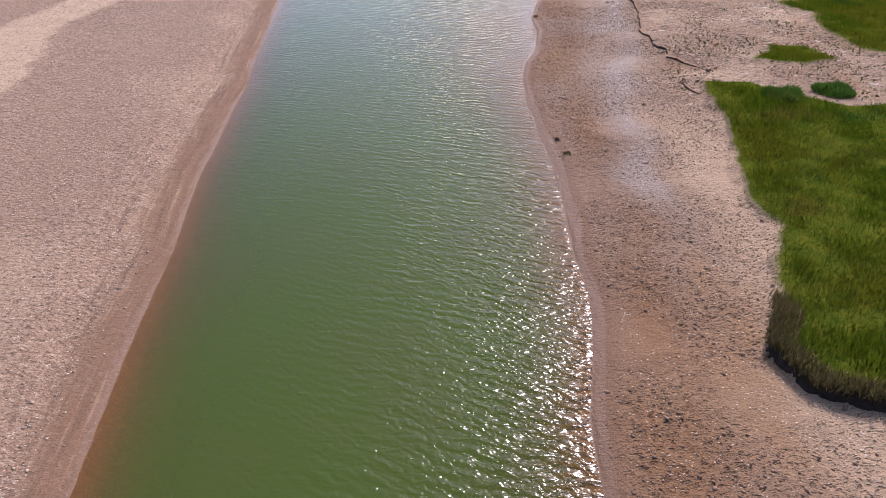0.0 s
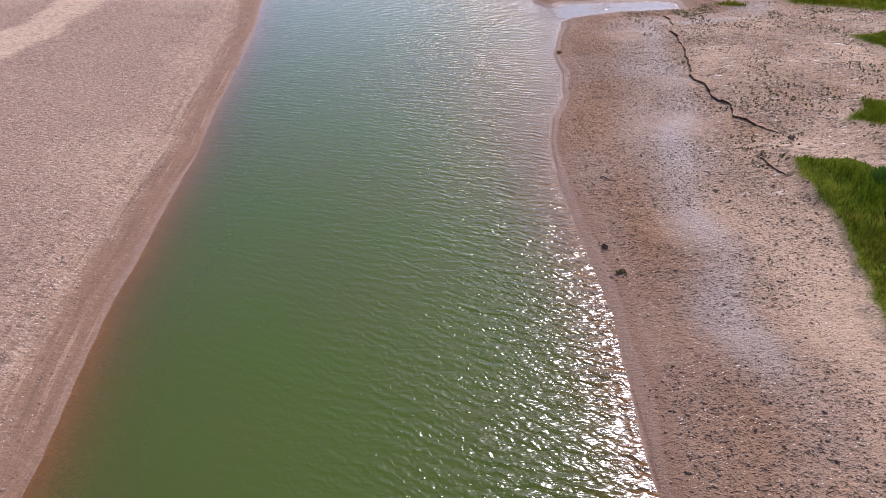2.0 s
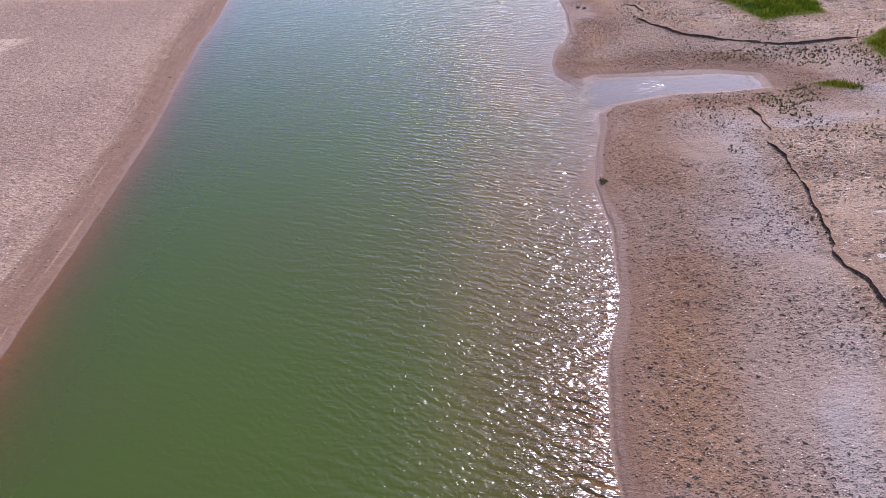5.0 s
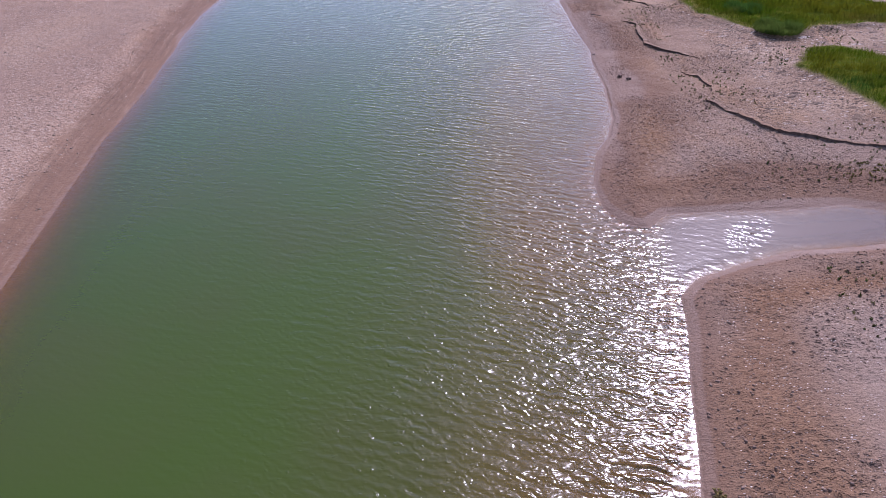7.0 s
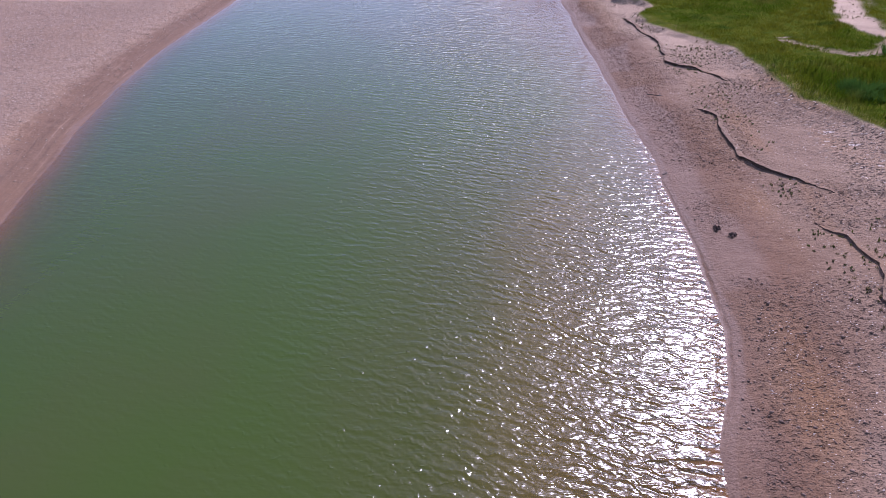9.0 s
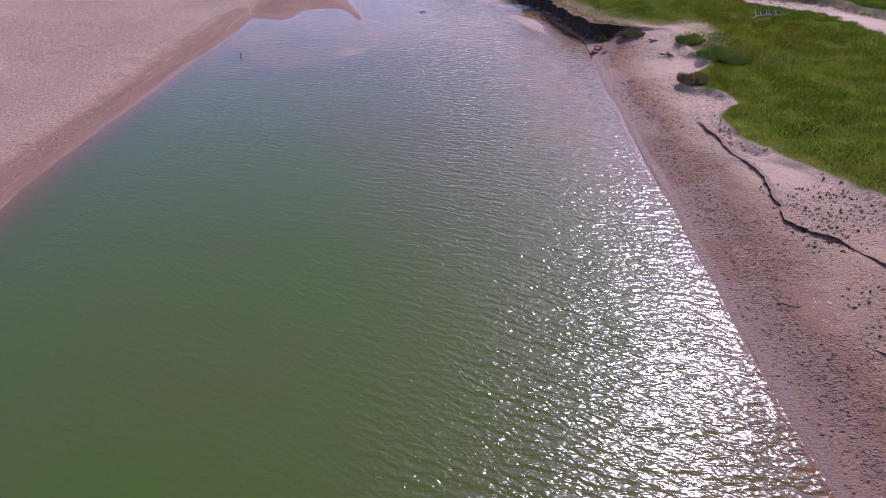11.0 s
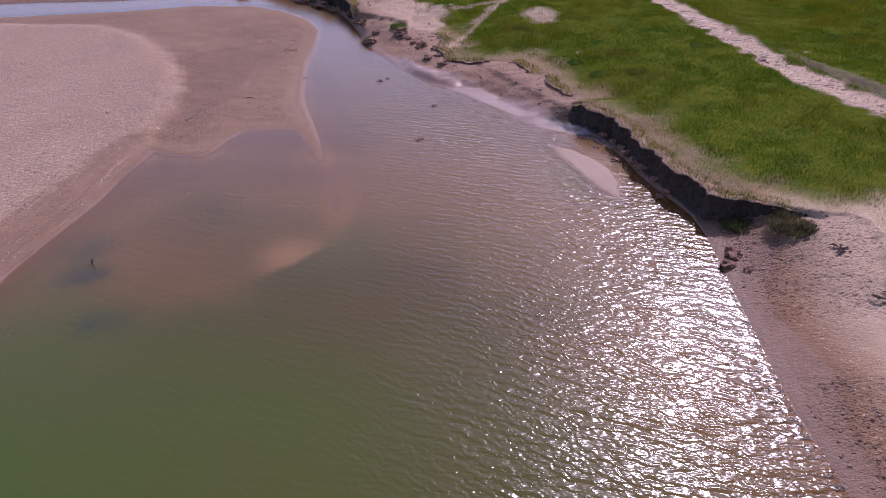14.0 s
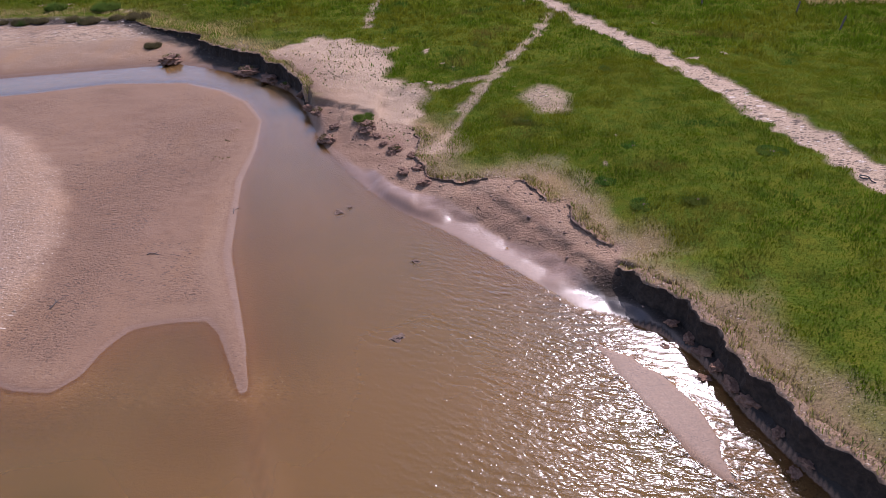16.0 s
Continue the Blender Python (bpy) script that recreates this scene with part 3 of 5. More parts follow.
    gloss = node(t, "ShaderNodeBsdfGlossy", {"Color": (0.95, 0.96, 0.98, 1), "Roughness": 0.18, "Normal": bump})
    facing = node(t, "ShaderNodeFresnel", {"IOR": 1.33, "Normal": bump})
    out = node(t, "ShaderNodeMixShader", {0: facing.outputs[0], 1: body.outputs[0], 2: gloss.outputs[0]})
    t.links.new(out.outputs[0], node(t, "ShaderNodeOutputMaterial").inputs[0])
    return m


def make_grass(name, lush, olive, straw):
    m, t = material(name)
    p = place(t)
    rand = node(t, "ShaderNodeNewGeometry").outputs["Random Per Island"]
    col = mix(t, fit_range(t, fuzz(t, p, 0.16, 3), 0.40, 0.62), lush, olive)
    col = mix(t, fit_range(t, fuzz(t, p, 0.33, 3), 0.55, 0.72), col, (0.040, 0.096, 0.014))
    col = mix(t, fit_range(t, fuzz(t, place(t, (1, 1, 1), 40), 0.27, 3), 0.58, 0.75), col, (0.128, 0.104, 0.022))
    col = mix(t, fit_range(t, sums(t, "ADD", attr(t, "straw"), sums(t, "MULTIPLY", rand, 0.22)), 0.45, 0.95), col, straw)
    col = node(t, "ShaderNodeHueSaturation", {"Color": col, "Value": fit_range(t, rand, 0, 1, 0.92, 1.08), "Hue": fit_range(t, rand, 0, 1, 0.49, 0.51)}).outputs[0]
    d = node(t, "ShaderNodeBsdfDiffuse", {"Color": col})
    tr = node(t, "ShaderNodeBsdfTranslucent", {"Color": col})
    out = node(t, "ShaderNodeMixShader", {0: 0.5, 1: d.outputs[0], 2: tr.outputs[0]})
    t.links.new(out.outputs[0], node(t, "ShaderNodeOutputMaterial").inputs[0])
    return m


def make_plain(name, a, b, scale, rough=0.85, relief=0.01):
    m, t = material(name)
    co = node(t, "ShaderNodeTexCoord").outputs["Object"]
    f = fuzz(t, co, scale, 5, 0.65)
    rand = node(t, "ShaderNodeNewGeometry").outputs["Random Per Island"]
    col = node(t, "ShaderNodeHueSaturation", {"Color": mix(t, fit_range(t, f, 0.3, 0.7), a, b), "Value": fit_range(t, rand, 0, 1, 0.7, 1.3)}).outputs[0]
    bump = node(t, "ShaderNodeBump", {"Height": f, "Distance": relief})
    s = node(t, "ShaderNodeBsdfPrincipled", {"Base Color": col, "Roughness": rough, "Normal": bump.outputs[0], "Specular IOR Level": 0.3})
    t.links.new(s.outputs[0], node(t, "ShaderNodeOutputMaterial").inputs[0])
    return m


SAND = make_sand()
WATER_SKIN = make_water()
GRASS = make_grass("meadow_grass_blades", (0.064, 0.112, 0.005), (0.118, 0.124, 0.008), (0.38, 0.285, 0.125))
MARSH = make_grass("marsh_grass_blades", (0.066, 0.114, 0.007), (0.120, 0.130, 0.011), (0.34, 0.255, 0.11))
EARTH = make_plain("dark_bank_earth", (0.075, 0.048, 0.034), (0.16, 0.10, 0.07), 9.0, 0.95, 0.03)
CLAY = make_plain("slumped_clay", (0.105, 0.054, 0.034), (0.21, 0.115, 0.074), 7.0, 0.95, 0.04)
# Dark peat, taken near-black so that its colour carries the faces' shade.
SHADED_PEAT = make_plain("wet_peat_with_shade", (0.015, 0.011, 0.008), (0.040, 0.027, 0.019), 7.0, 0.9, 0.04)
SHELL = make_plain("shell_and_stone", (0.48, 0.385, 0.29), (0.19, 0.13, 0.09), 3.0)
RUBBLE = make_plain("bank_crumb", (0.12, 0.075, 0.055), (0.26, 0.165, 0.12), 6.0, 0.95)
CRUMB = make_plain("mud_crumb", (0.15, 0.092, 0.062), (0.28, 0.185, 0.13), 6.0, 0.9)
SALT_PLANT = make_grass("salt_plant_leaves", (0.070, 0.085, 0.028), (0.095, 0.085, 0.042), (0.20, 0.15, 0.08))
TUFT = make_grass("tussock_leaves", (0.055, 0.12, 0.02), (0.10, 0.14, 0.026), (0.30, 0.24, 0.12))
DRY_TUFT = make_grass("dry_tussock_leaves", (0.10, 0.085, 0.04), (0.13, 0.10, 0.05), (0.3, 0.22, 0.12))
RUBBER = make_plain("black_rubber", (0.02, 0.02, 0.02), (0.035, 0.033, 0.03), 8.0, 0.6, 0.002)
YELLOW_WEED = make_plain("yellow_weed", (0.20, 0.14, 0.035), (0.12, 0.085, 0.03), 12.0)
BLEACHED = make_plain("bleached_wood", (0.30, 0.27, 0.23), (0.18, 0.16, 0.14), 14.0)
WOOD = make_plain("weathered_wood", (0.07, 0.055, 0.045), (0.16, 0.13, 0.11), 20.0)


# ---- ground: one sheet to the horizon ----
def steps(core, fine, far):
    """Coordinates that run fine through the core and ever wider out to far."""
    out = [core[0]]
    for (a, b), step in zip(zip(core, core[1:]), fine):
        out += list(np.linspace(a, b, max(2, int(round((b - a) / step)) + 1))[1:])
    for sign in (1, -1):
        width = fine[-1 if sign > 0 else 0]
        edge = out[-1] if sign > 0 else out[0]
        more = []
        while abs(edge) < far:
            width *= 1.35
            edge += sign * width
            more.append(edge)
        out = out + more if sign > 0 else more[::-1] + out
    return np.array(out)


def sheet(name, xs, ys, z, attributes, mat, smooth=True, keep=None):
    nx, ny = len(xs), len(ys)
    gx, gy = np.meshgrid(xs, ys)
    co = np.stack([gx, gy, z], -1).reshape(-1, 3).astype(np.float32)
    i = np.arange(nx * ny).reshape(ny, nx)
    quads = np.stack([i[:-1, :-1], i[:-1, 1:], i[1:, 1:], i[1:, :-1]], -1).reshape(-1, 4)
    if keep is not None:
        quads = quads[keep.ravel()[quads].any(1)]
    me = bpy.data.meshes.new(name)
    me.vertices.add(len(co))
    me.vertices.foreach_set("co", co.ravel())
    me.loops.add(quads.size)
    me.loops.foreach_set("vertex_index", quads.ravel().astype(np.int32))
    me.polygons.add(len(quads))
    me.polygons.foreach_set("loop_start", np.arange(0, quads.size, 4, dtype=np.int32))
    me.polygons.foreach_set("use_smooth", np.full(len(quads), smooth))
    for key, value in attributes.items():
        me.attributes.new(key, "FLOAT", "POINT").data.foreach_set("value", np.clip(value, 0, 4).astype(np.float32).ravel())
    me.update(calc_edges=True)
    me.materials.append(mat)
    return new(name, me)


xs = steps([-34, -16.5, 3.8, 12.8, 16, 26], [0.4, 0.13, 0.052, 0.11, 0.25], 2500)
ys = steps([1, 5, 97, 128, 142], [0.3, 0.072, 0.09, 0.25], 2500)
GX, GY = np.meshgrid(xs, ys)
S = survey(GX, GY)
right, d = S["right"], S["d"]
wobble = grain(GX, GY, 2.5, 21)
wet = np.where(d > 0, np.exp(-np.maximum(d - np.where(right, 0.25, 0.12) + 0.15 * wobble, 0) / np.where(right, 0.7 + 0.7 * ramp(GY, 42, 66), 0.12 + 0.8 * ramp(GY, 96, 100))), 1.0 - 0.9 * ramp(S["deep"], 0.03, 0.2))
spit_flat = ramp(GY, 97, 101) * ~right * (1 - ramp(S["hump"] + 0.3 * wobble, -0.2, 0.9))
wet = np.maximum(wet, spit_flat * (0.82 + 0.12 * wobble))
shore_sand = right * ramp(GY, 68, 80) * ramp(d + 0.35 * wobble, 1.2, 2.9) * (1 - ramp(GY, 94, 95.5))
beach = shore_sand
plain = right * ramp(d + 0.5 * wobble, 4.4, 6.6)
beach = np.maximum(beach, right * (1 - ramp(GY, 19, 26)) * ramp(d + 0.4 * wobble, 3.2, 4.8))
pan = ramp(signed(GX + 0.6 * wobble, GY + 0.8 * grain(GX, GY, 1.0, 25), PALE_PAN), -0.1, 0.15)
strand = np.exp(-((d - 1.25 + 0.12 * wobble) / 0.13) ** 2) * ramp(GY, 12, 22) * (1 - ramp(GY, 58, 66)) * ramp(grain(GX, GY, 1.9, 26), -0.9, -0.2)
crest = ramp(d, 0.8, 2.0) * (1 - ramp(d, 3.0, 6.0)) * ramp(GY, 60, 75)
dry = np.clip(np.maximum.reduce([plain * (0.38 + 0.4 * grain(GX, GY, 1.7, 22)), beach * 0.8, shore_sand, S["bare"] * 0.8]), 0, 1) * (1 - wet)
dry = np.maximum(dry, np.where(right, 0, 1) * (1 - spit_flat) * np.clip(np.maximum.reduce([0.95 * pan, 0.7 * strand, 0.12 * crest, 0.35 * ramp(grain(GX, GY, 5.0, 23), 0.1, 0.7) * (1 - 0.6 * ramp(GY, 55, 75))]), 0, 1))
band = 3.0 + 1.9 * ramp(GY, 16, 30)
salt = right * ramp(GY, 10, 19) * (1 - ramp(GY, 48, 57)) * np.clip(np.exp(-((d - band + 0.6 * wobble) / 0.8) ** 2) * (0.42 + 0.3 * grain(GX, GY, 1.2, 24)) * (1 - ramp(GY, 42, 48)) + 0.34 * ramp(d + 0.5 * wobble, 1.7, 2.8) * (1 - ramp(d + 0.5 * wobble, band, band + 0.9)) + 0.35 * ramp(grain(GX, GY, 2.2, 28), 0.0, 0.6) * (1 - ramp(d, 4.5, 6.0)), 0, 1)
broad = 0.85 + 0.75 * ramp(GY, 20, 70)
fore = np.where(right, 0, 1) * (1 - ramp(d + 0.2 * wobble + 0.15 * grain(GX, GY, 0.6, 30), broad - 0.3, broad + 0.6)) * (1 - spit_flat)
wet = np.maximum(wet, 0.86 * fore)
wet = np.maximum(wet, right * (0.55 + 0.4 * ramp(GY, 42, 52)) * (1 - ramp(d + 0.5 * wobble, 1.3 - 0.4 * ramp(GY, 76, 84), 3.6 - 1.7 * ramp(GY, 76, 84))) * (1 - ramp(GY, 93, 96)) * ramp(grain(GX, GY, 2.8, 29), -1.1, -0.1))
# Submerged bed takes the dry tone, lightened against the water sheet's shadow.
dry = np.maximum(dry, 0.85 * ramp(S["deep"], 0.03, 0.2))
bar_top = ramp(signed(GX, GY, WET_BAR), -0.3, 0.1)
sheen = np.maximum(0.75 * bar_top, right * ramp(GY, 96, 99) * (1 - ramp(GY, 111, 114)) * ramp(d, -0.3, 0.0) * np.where(GY > 102.4, 1 - ramp(S["wrack"] + 0.08 * wobble, -0.12, 0.02), 1 - ramp(d + 0.2 * wobble, 0.7, 1.3)))
sheen = sheen * (1 - ramp(S["meadow"], -0.5, -0.2))
wet = np.maximum.reduce([wet, sheen, 0.8 * bar_top, 0.85 * S["mid"] * right * (1 - S["grass"]) * (1 - ramp(S["bench"] + 0.3 * wobble, -1.3, -0.6))])
even = np.clip(np.maximum.reduce([sheen, bar_top, np.where(right, 0.45 * wet, np.maximum(0.35, wet)), pan]), 0, 1)
combed = np.maximum(shore_sand, right * ramp(GY, 98, 100) * (1 - ramp(GY, 118, 120)) * (1 - S["grass"]) * 0.8)
bench_land = S["mid"] * right * (1 - S["grass"])
bench_mud = 0.62 * bench_land * (1 - ramp(S["bench"] + 0.3 * wobble, -1.3, -0.7))
wrack_line = bench_land * np.exp(-(S["wrack"] / 0.16) ** 2) * ramp(grain(GX, GY, 0.5, 91), -0.5, 0.3)
dry = np.maximum.reduce([dry, 0.55 * wrack_line, 0.22 * bench_land * ramp(S["bench"] + 0.3 * wobble, -1.1, -0.7)])
dry = np.maximum(dry, 0.34 * spit_flat * (1 - ramp(d + 0.25 * wobble, 0.5, 1.1)) * ramp(GX, -10.5, -9))
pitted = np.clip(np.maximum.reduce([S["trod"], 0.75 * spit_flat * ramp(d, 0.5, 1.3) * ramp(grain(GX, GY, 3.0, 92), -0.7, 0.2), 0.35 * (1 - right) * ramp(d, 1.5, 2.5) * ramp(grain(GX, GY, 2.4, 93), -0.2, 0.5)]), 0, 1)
rust = right * np.exp(-((d - 1.5 + 0.7 * grain(GX, GY, 4.0, 94)) / 0.75) ** 2) * (0.75 + 0.35 * grain(GX, GY, 1.6, 95)) * (1 - ramp(GY, 92, 95))
swash = (1 - right) * (d > 0) * (1 - ramp(d + 0.3 * wobble, 1.0, 2.4)) * (1 - spit_flat)
rim = ramp(GY, 88, 92) * (1 - ramp(GY, 128, 132))
soil = S["grass"] * (1 - 0.75 * rim * (1 - ramp(S["meadow"] + 0.7 * wobble + 0.5 * grain(GX, GY, 0.7, 27), 0.3, 2.4)))
even = np.maximum(even, 0.6 * shore_sand)
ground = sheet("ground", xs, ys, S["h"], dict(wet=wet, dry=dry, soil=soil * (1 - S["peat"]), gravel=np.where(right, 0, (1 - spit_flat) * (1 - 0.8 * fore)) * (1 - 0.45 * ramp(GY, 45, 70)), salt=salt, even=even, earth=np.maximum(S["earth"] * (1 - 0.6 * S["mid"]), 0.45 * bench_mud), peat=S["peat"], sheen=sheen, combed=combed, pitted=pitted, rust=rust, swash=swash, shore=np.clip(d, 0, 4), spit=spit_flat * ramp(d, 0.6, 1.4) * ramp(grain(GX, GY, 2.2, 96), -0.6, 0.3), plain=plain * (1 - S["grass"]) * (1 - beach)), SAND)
tagged(ground, "pinkish sand, mud and grassy soil of the creek's banks", "ground", kind="structure")

# ---- water ----
wxs = steps([-34, -16.5, 1.5, 9, 16], [0.5, 0.25, 0.125, 0.25], 60)
wys = steps([2, 129], [0.25], 130)
WX, WY = np.meshgrid(wxs, wys)
WS = survey(WX, WY)
stir = 0.55 * ramp(WX, -3.5, 4.5) * ramp(WY, 20, 30) * (1 - ramp(WY, 58, 72)) + 0.95 * ramp(WY + 1.0 * WX, 66, 95) + 0.75 * ramp(WY - 0.5 * WX, 92, 101) + 0.12 * ramp(WS["flat"], -0.8, 1.0)
inlet = ramp(WX - 0.3 * grain(WX, WY, 0.9, 72), 6.9, 7.5) * ramp(WY, 41.5, 43) * (1 - ramp(WY, 49, 51))
strip = ramp(WX - 0.55 * (WY - 38) * ramp(WY, 36, 39), 5.2, 5.6) * ramp(WY, 36.5, 37.5) * (1 - ramp(WY, 39.6, 40.2))
breeze = ramp(0.75 - np.hypot((WX - 9.9 - 0.6 * (WY - 46.6)) / 1.0, (WY - 46.6) / 1.3), 0, 0.25)
wind = 1 - 0.88 * np.maximum(inlet * (1 - 0.85 * breeze), 0.9 * strip) - 0.6 * ramp(WY, 103, 110) - 0.7 * ramp(signed(WX - 0.9, WY - 1.2, WET_BAR), -0.9, 0.2) * (1 - ramp(WY, 102, 104))
wind = np.clip(wind * (0.2 + 0.8 * ramp(WX, -5, 4)), 0.1, 1) * (1 + 0.25 * (1 - ramp(WY, 40, 60)) * ramp(WX, -2, 3))
sandy = np.clip(0.42 * np.exp(-(WS["ridge"] / 0.45) ** 2) * ramp(WY, 92, 97) + 0.65 * np.exp(-(WS["nose"] / 0.75) ** 2) * ramp(WS["flat"], -0.1, 0.1), 0, 1) * (1 - ramp(WY, 99.5, 100.5))
weedy = np.clip(sum(np.exp(-(np.hypot(WX - wx0, 1.5 * (WY - wy0)) / rad) ** 2) for wx0, wy0, rad in ((-11.4, 90.7, 0.8), (-12.2, 92.2, 0.9), (-9.5, 88.6, 0.8), (-8.7, 119.5, 1.2))) * (0.8 + 0.7 * grain(WX, WY, 0.7, 73)), 0, 1)
silt = np.clip(np.maximum(np.exp(-WS["deep"] / 0.55), stir * (1 + 0.35 * grain(WX, WY, 4.0, 71))), 0, 1)
water = sheet("water", wxs, wys, np.zeros(WX.shape), dict(depth=1.0 - np.minimum(WS["h"], 1.0), silt=silt, wind=wind, cloud=inlet, sandy=sandy, weedy=weedy), WATER_SKIN, keep=WS["d"] < 1.0)
tagged(water, "rippled green tidal creek water, brown over the shallows", "water", kind="structure")




# ---- broken lips of the old bank ----
def warp_back(x, y):
    return x - 0.16 * grain(x, y, 1.3, 1) - 0.07 * grain(x, y, 0.45, 2), y - 0.16 * grain(x, y, 1.3, 3) - 0.07 * grain(x, y, 0.45, 4)


def scarp(name, line, seed):
    """A ragged earth face along a broken lip, with the turf crust that overhangs it."""
    pts = [np.array(line[0], float)]
    for a, b in zip(line, line[1:]):
        n = max(2, int(math.dist(a, b) / 0.09))
        pts += [np.array(a) + (np.array(b) - np.array(a)) * k / n for k in range(1, n + 1)]
    pts = np.array(pts)
    x, y = warp_back(pts[:, 0], pts[:, 1])
    tx, ty = np.gradient(x), np.gradient(y)
    ll = np.hypot(tx, ty) + 1e-9
    sgn = 1.0 if line[0][1] < line[-1][1] else -1.0
    nx, ny = sgn * ty / ll, -sgn * tx / ll
    r = np.random.RandomState(seed)
    jag = 0.05 * grain(x, y, 0.3, 81) + 0.02 * (r.rand(len(x)) - 0.5)
    high, low = survey(x + nx * 0.16, y + ny * 0.16)["h"], survey(x - nx * 0.16, y - ny * 0.16)["h"]
    fade = np.clip(np.minimum(np.arange(len(x)), np.arange(len(x))[::-1]) / 6.0, 0, 1)
    high = low + np.maximum(high - low, 0.0) * fade
    rows = [(0.20, high - 0.02), (0.06, high + 0.012), (-0.05, high + 0.004), (-0.045, high - 0.03), (-0.015, (high + low) / 2), (-0.07, low - 0.04)]
    bm = bmesh.new()
    grid = [[bm.verts.new((x[k] + nx[k] * (o + jag[k] * (o < 0.1)), y[k] + ny[k] * (o + jag[k] * (o < 0.1)), z[k])) for k in range(len(x))] for o, z in rows]
    for a, b in zip(grid, grid[1:]):
        for k in range(len(x) - 1):
            f = bm.faces.new((a[k], a[k + 1], b[k + 1], b[k]))
            f.material_index = 0 if a is grid[0] or a is grid[1] else 1
    bmesh.ops.recalc_face_normals(bm, faces=bm.faces)
    me = bpy.data.meshes.new(name)
    bm.to_mesh(me)
    bm.free()
    me.materials.append(SAND)
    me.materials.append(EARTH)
    return tagged(new(name, me), "low broken lip of dark earth across the dry plain", "bank", kind="structure")


LIPS = []


def bank_face(name, line, field, level, seed, label, crust=0.42, soil=None, top=None):
    """A sheer, ragged face of dark peat, its shade put into the colour, that follows the edge of the turf, with the
    bare crust on top of it.
    """
    pts = [np.array(line[0], float)]
    for a, b in zip(line, line[1:]):
        n = max(2, int(math.dist(a, b) / 0.06))
        pts += [np.array(a) + (np.array(b) - np.array(a)) * k / n for k in range(1, n + 1)]
    pts = np.array(pts)
    k5 = np.ones(9) / 9
    soft = lambda v: np.convolve(np.pad(v, 4, mode="edge"), k5, "valid")
    tx, ty = soft(soft(np.gradient(pts[:, 0]))), soft(soft(np.gradient(pts[:, 1])))
    ll = np.hypot(tx, ty) + 1e-9
    nx, ny = ty / ll, -tx / ll
    if survey(pts[:, 0] + 0.8 * nx, pts[:, 1] + 0.8 * ny)[field].mean() < survey(pts[:, 0] - 0.8 * nx, pts[:, 1] - 0.8 * ny)[field].mean():
        nx, ny = -nx, -ny
    reach = np.arange(-1.0, 1.0, 0.02)
    seen = survey(pts[:, :1] + nx[:, None] * reach, pts[:, 1:] + ny[:, None] * reach)[field] > level
    at = np.where(seen.any(1), reach[np.argmax(seen, 1)], 0.0)
    k3 = np.array([0.25, 0.5, 0.25])
    at = np.convolve(np.pad(at, 1, mode="edge"), k3, "valid")
    r = np.random.RandomState(seed)
    x, y = pts[:, 0] + nx * at, pts[:, 1] + ny * at
    high, low = survey(x + nx * 0.5, y + ny * 0.5)["h"], survey(x - nx * 0.3, y - ny * 0.3)["h"]
    count = len(x)
    fade = np.clip(np.minimum(np.arange(count), np.arange(count)[::-1]) / 12.0, 0, 1)
    high = low + np.maximum(high - low, 0.02) * (0.45 + 0.55 * fade)
    tall = high - low
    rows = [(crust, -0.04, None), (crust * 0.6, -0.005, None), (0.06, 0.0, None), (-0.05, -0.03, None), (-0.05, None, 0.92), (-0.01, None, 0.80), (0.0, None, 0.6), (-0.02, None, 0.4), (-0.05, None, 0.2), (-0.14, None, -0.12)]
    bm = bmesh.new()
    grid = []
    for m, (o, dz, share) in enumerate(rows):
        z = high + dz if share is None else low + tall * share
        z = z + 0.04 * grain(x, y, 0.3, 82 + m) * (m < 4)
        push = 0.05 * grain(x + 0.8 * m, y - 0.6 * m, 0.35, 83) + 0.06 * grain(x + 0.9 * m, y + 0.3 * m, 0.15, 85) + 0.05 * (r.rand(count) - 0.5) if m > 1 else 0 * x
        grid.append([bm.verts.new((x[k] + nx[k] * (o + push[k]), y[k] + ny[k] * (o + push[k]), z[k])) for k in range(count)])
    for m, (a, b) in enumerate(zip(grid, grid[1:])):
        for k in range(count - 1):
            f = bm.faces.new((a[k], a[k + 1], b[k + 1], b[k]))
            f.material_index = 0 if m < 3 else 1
            f.smooth = True
    bmesh.ops.recalc_face_normals(bm, faces=bm.faces)
    me = bpy.data.meshes.new(name)
    bm.to_mesh(me)
    bm.free()
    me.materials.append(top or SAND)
    me.materials.append(soil or SHADED_PEAT)
    LIPS.append((x + nx * 0.05, y + ny * 0.05, high, nx, ny))
    return tagged(new(name, me), label, "bank", kind="structure")


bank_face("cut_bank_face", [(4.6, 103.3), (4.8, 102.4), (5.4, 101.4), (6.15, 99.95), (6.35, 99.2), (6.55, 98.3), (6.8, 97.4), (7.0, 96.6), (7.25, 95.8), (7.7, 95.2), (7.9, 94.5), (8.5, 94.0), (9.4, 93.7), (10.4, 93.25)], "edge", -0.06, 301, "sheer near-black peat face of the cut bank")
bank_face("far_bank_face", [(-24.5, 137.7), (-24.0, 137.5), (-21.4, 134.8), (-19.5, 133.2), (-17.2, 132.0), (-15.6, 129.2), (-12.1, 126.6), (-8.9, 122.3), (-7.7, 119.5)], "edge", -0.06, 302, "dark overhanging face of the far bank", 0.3)
